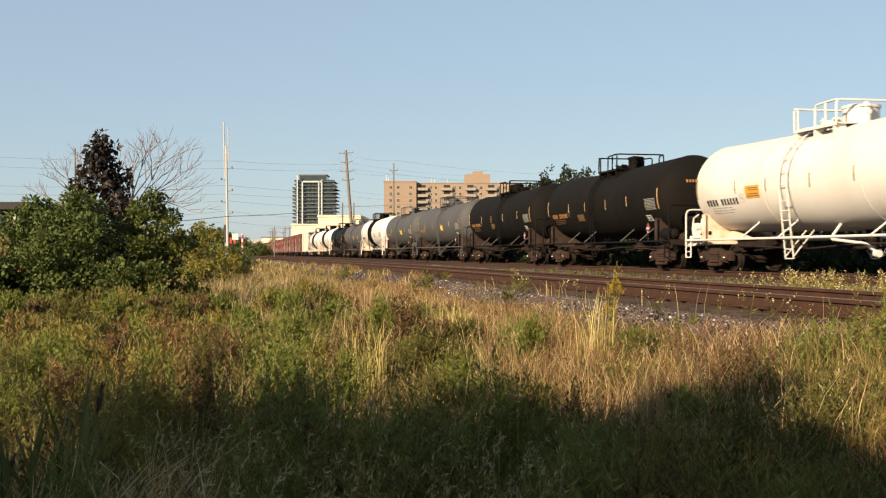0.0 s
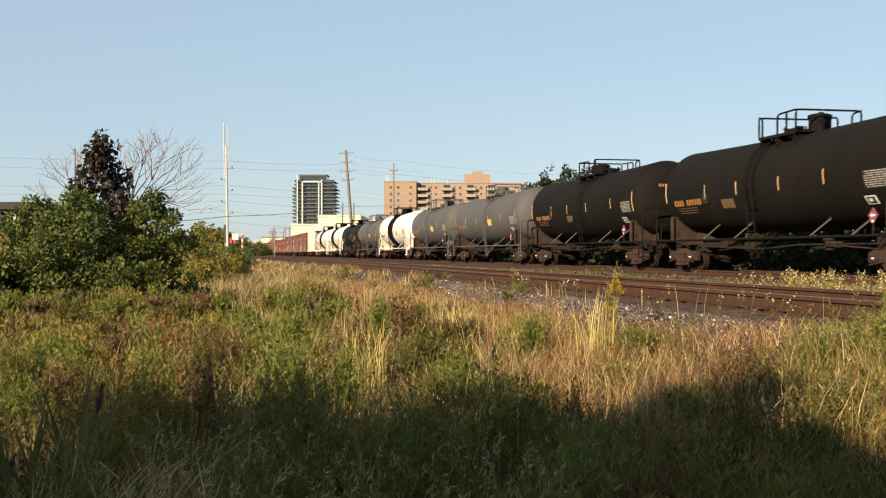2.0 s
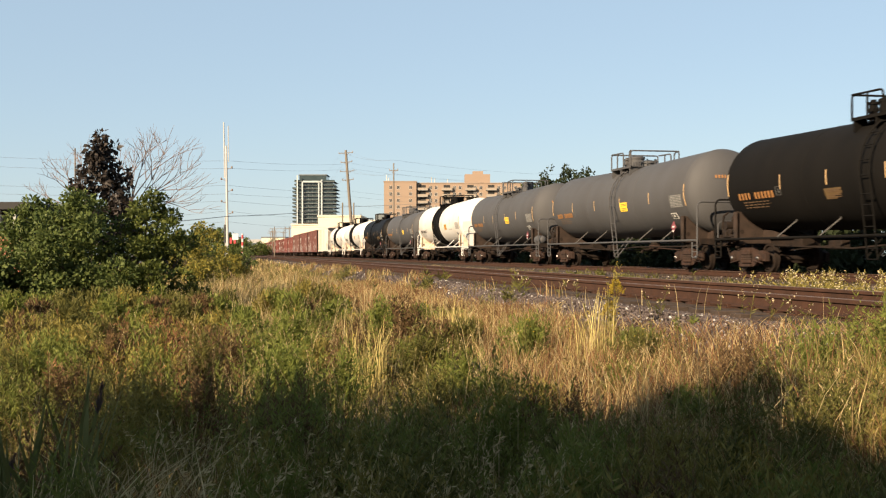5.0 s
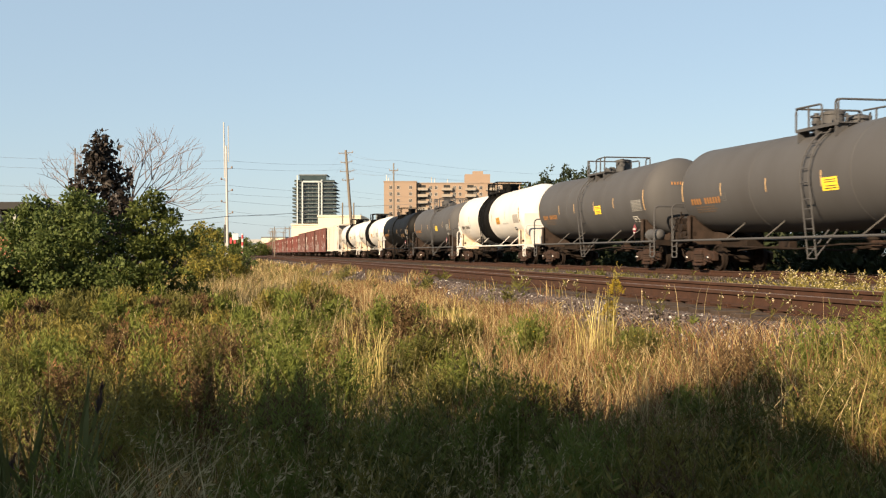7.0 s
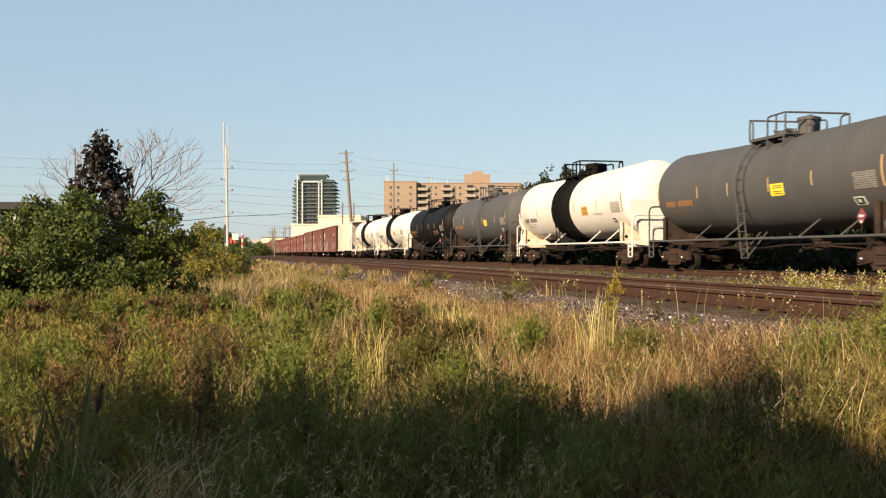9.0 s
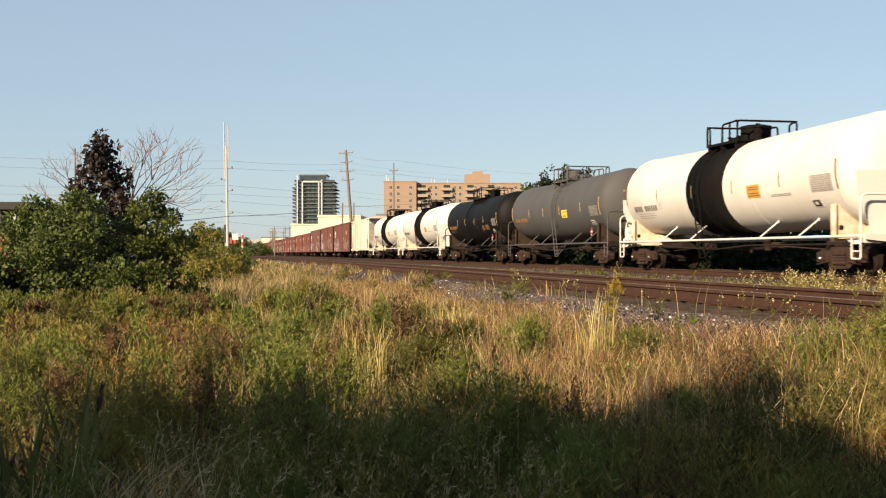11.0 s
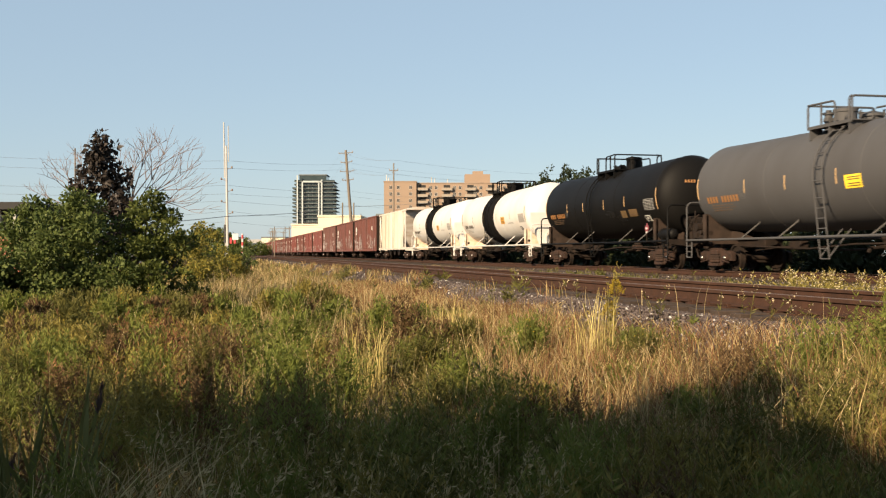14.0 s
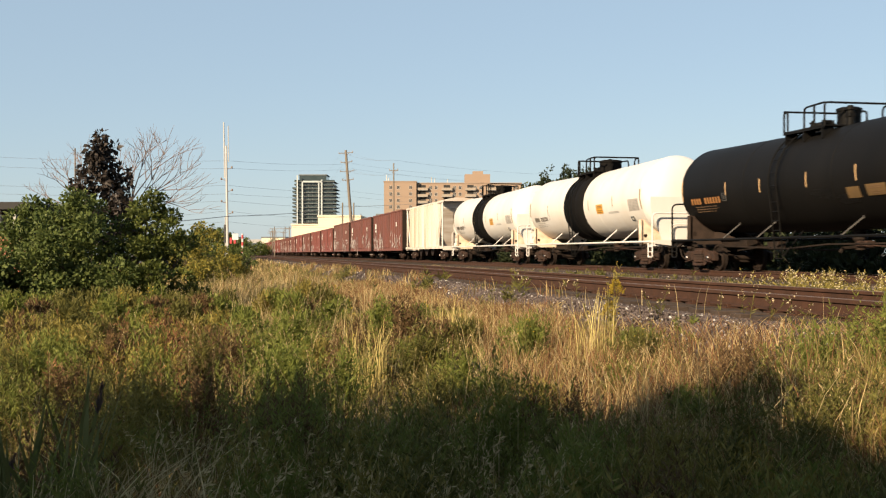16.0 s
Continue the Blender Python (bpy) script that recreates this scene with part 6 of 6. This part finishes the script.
    co, q = merge([stalk, heads])
    tagged(numpy_mesh("nodding_seed_grass", co, q, [M["straw"]]), "pale nodding seed grass in the shade", "grass", kind="stuff")
    # goldenrod spike beside the gravel
    for ahead, across, hh in ((12.2, 1.84, 0.90), (12.4, 1.80, 0.62)):
        c = spot(ahead, across)
        root = np.array([[c.x, c.y, float(ground_z(c.x, c.y)) - 0.02]])
        stem = strips(root, np.array([hh]), np.array([0.014]), np.array([[0.04, 0.0]]), np.array([1.8]))
        k = 420
        t = rng.uniform(0, 1, k)
        a = rng.uniform(0, 6.28, k)
        rad = 0.10 * (1 - t) * rng.uniform(0.2, 1, k) + 0.012
        base = root + np.stack([0.04 + rad * np.cos(a), rad * np.sin(a), hh * 0.88 - 0.13 + 0.15 * t], -1)
        way = np.stack([np.cos(a), np.sin(a), rng.uniform(0.1, 0.9, k)], -1)
        ln = rng.uniform(0.012, 0.03, k)
        head = leaf_quads(base, way, ln, ln * 0.6, rng)
        co, q = merge([stem, head])
        idx = np.concatenate([np.zeros(len(stem[1]), int), np.ones(len(head[1]), int)])
        tagged(numpy_mesh("goldenrod_spike", co, q, [M["weed_leaf"], M["goldenrod"]], idx), "tall goldenrod with a broad yellow flower spike", "goldenrod", kind="stuff")
    # fine upright blades close by
    n = 15000
    d = 3.4 + 5.0 * rng.uniform(0, 1, n) ** 1.2
    u = rng.uniform(-0.44, 0.44, n)
    x = d * math.sin(radians(TURN)) + d * u * math.cos(radians(TURN))
    y = d * math.cos(radians(TURN)) - d * u * math.sin(radians(TURN))
    h = rng.uniform(0.3, 0.62, n) * (0.55 + 0.6 * mound(x, y, 0.6, 9.0))
    co, q = strips(np.stack([x, y, ground_z(x, y) - 0.02], -1), h, rng.uniform(0.003, 0.008, n), rng.normal(0, 0.12, (n, 2)), rng.uniform(1.5, 2.8, n))
    idx = np.repeat(rng.choice([0, 1, 2], n, p=[0.3, 0.42, 0.28]), 3)
    tagged(numpy_mesh("near_blades", co, q, [M["dry_grass"], M["green_grass"], M["red_grass"]], idx), "fine upright grass blades close by", "grass", kind="stuff")
    # bushy goldenrod plants, leafy to the tip
    for ahead, across, r, h, n, leaf in ((6.2, 0.27, 0.20, 0.80, 34, "weed_bright"), (5.6, 0.50, 0.18, 0.62, 26, "weed_leaf"), (5.0, 0.56, 0.16, 0.50, 22, "weed_bright"), (4.9, -0.68, 0.14, 0.42, 18, "weed_bright"),
                                         (5.3, 1.50, 0.18, 0.48, 22, "weed_leaf"), (7.4, -1.05, 0.30, 0.72, 40, "weed_bright"), (8.2, -1.25, 0.35, 0.75, 44, "weed_bright"), (6.6, 1.05, 0.2, 0.5, 24, "weed_leaf")):
        c = spot(ahead, across)
        x, y = c.x + rng.normal(0, r * 0.6, n), c.y + rng.normal(0, r * 0.6, n)
        weed_mesh("goldenrod_plant", "bushy goldenrod plant not yet in flower", x, y, h * rng.uniform(0.65, 1.05, n), rng, M[leaf], 90, None, 0.85)
    # trodden pale grass along a faint path
    n = 9000
    v = rng.uniform(0, 1, n)
    ahead, across = 13.5 + 26 * v ** 1.3, -1.75 - 4.1 * v + rng.normal(0, 0.22, n)
    x = ahead * math.sin(radians(TURN)) + across * math.cos(radians(TURN))
    y = ahead * math.cos(radians(TURN)) - across * math.sin(radians(TURN))
    co, q = strips(np.stack([x, y, ground_z(x, y) - 0.02], -1), rng.uniform(0.1, 0.42, n), np.full(n, 0.012), rng.normal(0, 0.2, (n, 2)), np.full(n, 1.6))
    tagged(numpy_mesh("path_grass", co, q, [M["dry_grass"]]), "pale trodden grass along a faint path", "grass", kind="stuff")


near_growth()


# ---------------------------------------------------------------- shrubs and trees
def limbs(bm, start, way, length, radius, depth, rng, tips, spread=0.6, up=0.25):
    """Tapered branching limbs; collects the tips."""
    p = Vector(start)
    d = Vector(way).normalized()
    for s in range(3):
        q = p + d * (length / 3)
        bar(bm, p, q, radius * (1 - s * 0.22), 5 if radius < 0.03 else 7, radius * (1 - (s + 1) * 0.22))
        p = q
        d = (d + Vector((rng.uniform(-1, 1), rng.uniform(-1, 1), rng.uniform(-0.5, 1))) * 0.14).normalized()
        if depth > 0 and s > 0:
            for _ in range(1 if s == 1 else 2):
                side = Vector((rng.uniform(-1, 1), rng.uniform(-1, 1), rng.uniform(-0.3, 0.8)))
                limbs(bm, p, d + side * spread + Vector((0, 0, up)), length * rng.uniform(0.55, 0.8), radius * 0.62, depth - 1, rng, tips, spread, up)
    tips.append(p)


def clump_leaves(centres, radii, count, size, rng, droop=0.0):
    """Leaves through a set of clumps, thicker towards their outsides."""
    k = rng.choice(len(centres), count, p=radii ** 2 / (radii ** 2).sum())
    v = rng.normal(size=(count, 3))
    v /= np.linalg.norm(v, axis=1, keepdims=True)
    rr = radii[k] * rng.uniform(0.35, 1.0, count) ** 0.5 * rng.uniform(0.75, 1.15, count)
    base = centres[k] + v * rr[:, None] * np.array([1, 1, 0.85])
    way = v + rng.normal(0, 0.7, (count, 3)) + np.array([0, 0, -droop])
    ln = size * rng.uniform(0.6, 1.3, count)
    return leaf_quads(base, way, ln, ln * rng.uniform(0.45, 0.7, count), rng)


def tree(name, label, ahead, across, height, spread, leaf, leaf_size, count, seed, trunk=0.08, base=0.25, clumps=14, droop=0.0, shape="round", z0=None, category="tree", skirt=0.0):
    p = spot(ahead, across)
    gz = float(ground_z(p.x, p.y)) if z0 is None else z0
    t = holder(name, label, category, m=pose(p.x, p.y, gz))
    rr = random.Random(seed)
    bm = bmesh.new()
    tips = []
    bar(bm, (0, 0, -0.1), (0, 0, height * base + 0.2), trunk, 9, trunk * 0.8)
    for _ in range(5):
        limbs(bm, (0, 0, height * base), (rr.uniform(-1, 1), rr.uniform(-1, 1), rr.uniform(0.8, 1.8)), height * 0.26, trunk * 0.6, 1, rr, tips, 0.5)
    part("trunk", bm, M["bark"], t)
    rng = np.random.default_rng(seed)
    c, r = [], []
    for i in range(clumps):
        u = (i + 0.5) / clumps
        z = height * (skirt + (1 - skirt) * u)
        if shape == "cone":
            w = spread * (1 - u) ** 0.8
        elif shape == "column":
            w = spread * (1 - 0.4 * max(0.0, (u - 0.85) / 0.15))
        elif shape == "bush":
            w = spread * math.sqrt(max(0.05, 1 - (u * 1.0) ** 2.2))
        else:
            w = spread * math.sin(math.pi * min(0.95, max(0.12, u)))
        for _ in range(3):
            a = rng.uniform(0, 6.28)
            d = w * math.sqrt(rng.uniform(0.1, 1))
            c.append((d * math.cos(a), d * math.sin(a), z + rng.normal(0, 0.05 * height)))
            r.append(max(0.12 * spread, rng.uniform(0.22, 0.42) * (spread * 0.35 + w * 0.5)))
    co, q = clump_leaves(np.array(c), np.array(r), count, leaf_size, rng, droop)
    ob = numpy_mesh("crown", co, q, [leaf])
    ob.parent = t
    return t


def bare_tree(ahead, across, fork, boughs, seed, label):
    """A dead tree: a stem to the fork, then boughs (tilt to the side, length) that break into fine twigs."""
    p = spot(ahead, across)
    t = holder("bare_tree", label, "tree", m=pose(p.x, p.y, float(ground_z(p.x, p.y)), 0, 0, -TURN))
    rr = random.Random(seed)
    bm = bmesh.new()
    bar(bm, (0.1, 0, -0.1), (0, 0, fork), 0.065, 8, 0.045)
    part("trunk", bm, M["bark_grey"], t, "thin bare grey-brown stem")
    for tilt, length in boughs:
        bm = bmesh.new()
        a = radians(tilt)
        limbs(bm, (0, 0, fork - rr.uniform(0, 0.25)), (math.sin(a), rr.uniform(-0.4, 0.4), math.cos(a)), length * 0.58, 0.025, 3, rr, [], 0.75, 0.02)
        part("bough", bm, M["bark_grey"], t)
    return t


def plants():
    # the thicket in the field
    tree("shrub", "dense dark green shrub in the field", 29.0, -10.3, 2.65, 1.5, M["leaf_dark"], 0.11, 15000, 1, 0.05, 0.1, shape="bush", category="shrub")
    tree("shrub", "dense dark green shrub in the field", 28.0, -9.1, 2.9, 1.5, M["leaf_dark"], 0.11, 13000, 2, 0.05, 0.1, shape="bush", category="shrub")
    tree("shrub", "leafy green shrub on the sunlit side of the thicket", 28.6, -7.3, 3.0, 1.1, M["leaf_mid"], 0.11, 9000, 3, 0.05, 0.1, shape="bush", category="shrub")
    tree("shrub", "dense dark green shrub in the field", 27.0, -11.3, 1.6, 1.2, M["leaf_dark"], 0.11, 10000, 4, 0.05, 0.1, shape="bush", category="shrub")
    tree("conical_tree", "young tree with drooping purple-brown leaves", 31.0, -9.35, 4.6, 1.45, M["leaf_purple"], 0.155, 6800, 5, 0.07, 0.2, clumps=20, droop=0.8, shape="cone", skirt=0.25)
    bare_tree(32.5, -9.0, 3.0, ((-12, 1.45), (4, 1.65), (16, 1.85), (30, 1.85), (44, 1.85), (58, 1.9), (72, 1.9), (86, 1.75), (99, 1.35)), 6, "bare-branched dead tree behind the thicket")
    bare_tree(33.0, -10.4, 2.9, ((-75, 1.5), (-55, 1.5), (-38, 1.5), (-18, 1.6), (8, 1.5)), 9, "sparse dead tree with long bare branches")
    for i, (a, x, h, w, m) in enumerate(((52, -10.9, 2.7, 1.1, "leaf_yellow"), (55, -12.3, 2.9, 1.2, "leaf_yellow"), (58, -10.9, 1.4, 0.9, "leaf_yellow"), (48, -10.3, 1.2, 0.8, "leaf_yellow"), (62, -14.3, 2.5, 1.4, "leaf_yellow"), (75, -13.9, 1.7, 1.0, "leaf_mid"), (90, -15.9, 1.8, 1.1, "leaf_dark"))):
        tree("shrub", "yellow-green roadside shrub beyond the field", a, x, h, w, M[m], 0.13, 2600, 30 + i, 0.04, 0.1, clumps=9, shape="bush", category="shrub")
    for i, (a, x, h, w) in enumerate(((130, -28, 4.6, 3.0), (140, -27.5, 4.4, 3.2), (120, -30, 4.2, 2.6), (150, -31, 5.0, 3.2), (230, -41, 3.6, 3), (260, -42.5, 3.0, 3), (400, -60, 5.5, 5), (420, -55, 5.0, 5))):
        tree("tree", "distant green tree beyond the field", a, x, h, w, M["leaf_mid"], 0.38, 2200, 50 + i, 0.12, 0.2)
    # behind the train
    tree("tree", "leafy tree rising behind the train", 86, 9.6, 7.5, 2.0, M["leaf_far"], 0.24, 4600, 70, 0.1, 0.3, shape="bush", skirt=0.3)
    tree("tree", "leafy tree rising behind the train", 87, 8.0, 7.25, 1.9, M["leaf_far"], 0.24, 4200, 73, 0.1, 0.3, shape="bush", skirt=0.3)
    tree("tree", "leafy tree rising behind the train", 85, 10.9, 7.3, 1.7, M["leaf_far"], 0.24, 3600, 74, 0.1, 0.3, shape="bush", skirt=0.3)
    tree("tree", "leafy tree rising behind the train", 95, 7.3, 6.9, 2.2, M["leaf_mid"], 0.32, 3000, 71, 0.1, 0.3, shape="bush", skirt=0.3)
    tree("tree", "leafy tree rising behind the train", 112, 6.0, 6.6, 2.4, M["leaf_far"], 0.3, 2200, 72, 0.1, 0.3)
    rng = random.Random(4)
    for i in range(56):
        x, y = 22.8 + rng.uniform(0, 1.2), 6 + i * 2.35
        ahead = x * math.sin(radians(TURN)) + y * math.cos(radians(TURN))
        across = x * math.cos(radians(TURN)) - y * math.sin(radians(TURN))
        tree("shrub", "low dark shrub on the far side of the train", ahead, across, rng.uniform(2.5, 3.0), 2.3, M["leaf_far"], 0.26, 2600, 300 + i, 0.04, 0.1, clumps=9, shape="bush", category="shrub")
    # further dark shrubs, added to close the bright gaps under the boxcars
    for i in range(34):
        x, y = 24.5 + rng.uniform(0, 2.0), 140 + i * 9.0
        ahead = x * math.sin(radians(TURN)) + y * math.cos(radians(TURN))
        across = x * math.cos(radians(TURN)) - y * math.sin(radians(TURN))
        tree("shrub", "low dark shrub on the far side of the train", ahead, across, rng.uniform(2.4, 3.2), 4.6, M["leaf_far"], 0.75, 900, 400 + i, 0.06, 0.1, clumps=8, shape="bush", category="shrub")
    # unseen trees at the viewer's back, whose shade lies over the near weeds
    sun_x, sun_y = -math.sin(az), -math.cos(az)           # the way the light runs over the ground
    # the last five, set further back and wider, are added to cut sky light
    for i, (off, back, h, w, skirt) in enumerate(((-6.4, 6.1, 6.3, 0.5, 0.9), (-5.4, 6.0, 6.15, 0.5, 0.82), (-4.5, 6.1, 6.6, 0.5, 0.60), (-4.0, 6.4, 6.65, 0.5, 0.40), (-3.9, 7.0, 6.8, 0.6, 0.2), (-3.3, 5.6, 6.1, 0.5, 0.1), (-3.45, 6.7, 6.7, 0.5, 0.2),
                                                    (-3.6, 6.0, 6.45, 0.6, 0.15), (-3.2, 6.3, 6.5, 0.5, 0.0), (-2.8, 6.0, 6.0, 0.6, 0.1), (-2.0, 6.2, 5.8, 0.65, 0.0), (-1.1, 6.0, 5.8, 0.7, 0.0), (-0.2, 6.2, 5.8, 0.7, 0.0), (0.8, 6.0, 5.9, 0.8, 0.0), (1.9, 6.2, 6.0, 0.9, 0.0), (-2.0, 10.5, 7.0, 1.8, 0.0), (1.0, 10.0, 7.2, 2.0, 0.0), (4.0, 9.0, 7.0, 2.0, 0.0), (7.0, 8.0, 7.0, 2.2, 0.0), (9.5, 5.0, 6.5, 2.0, 0.0))):
        x, y = -back * sun_x + off * sun_y, -back * sun_y - off * sun_x
        t = tree("tree", "dense leafy tree that shades the near weeds", 0, 0, h, w, M["leaf_dark"], 0.19 if back < 7 else 0.3, 9500, 200 + i, 0.12, 0.3, shape="round" if skirt > 0.5 else "column", skirt=skirt)
        t.matrix_basis = pose(x, y, float(ground_z(x, y)))
    # taller unseen trees, added to block sky light from the shaded weeds
    for i, (off, back, h, w) in enumerate(((1.5, 7.5, 9.5, 2.4), (4.5, 6.0, 10.0, 2.6), (7.5, 4.5, 10.5, 2.6), (10.5, 3.0, 10.5, 2.8), (13.0, 0.5, 10.0, 2.8), (3.0, 12.0, 12.0, 3.2), (8.0, 10.0, 12.5, 3.4), (13.0, 7.0, 12.0, 3.4),
                                              (17.0, 4.0, 11.0, 3.2))):
        x, y = -back * sun_x + off * sun_y, -back * sun_y - off * sun_x
        t = tree("tree", "unseen tall leafy tree, added to dim the near shade", 0, 0, h, w, M["leaf_dark"], 0.38, 6500, 240 + i, 0.16, 0.3, clumps=18, shape="column")
        t.matrix_basis = pose(x, y, float(ground_z(x, y)))


plants()


motions()
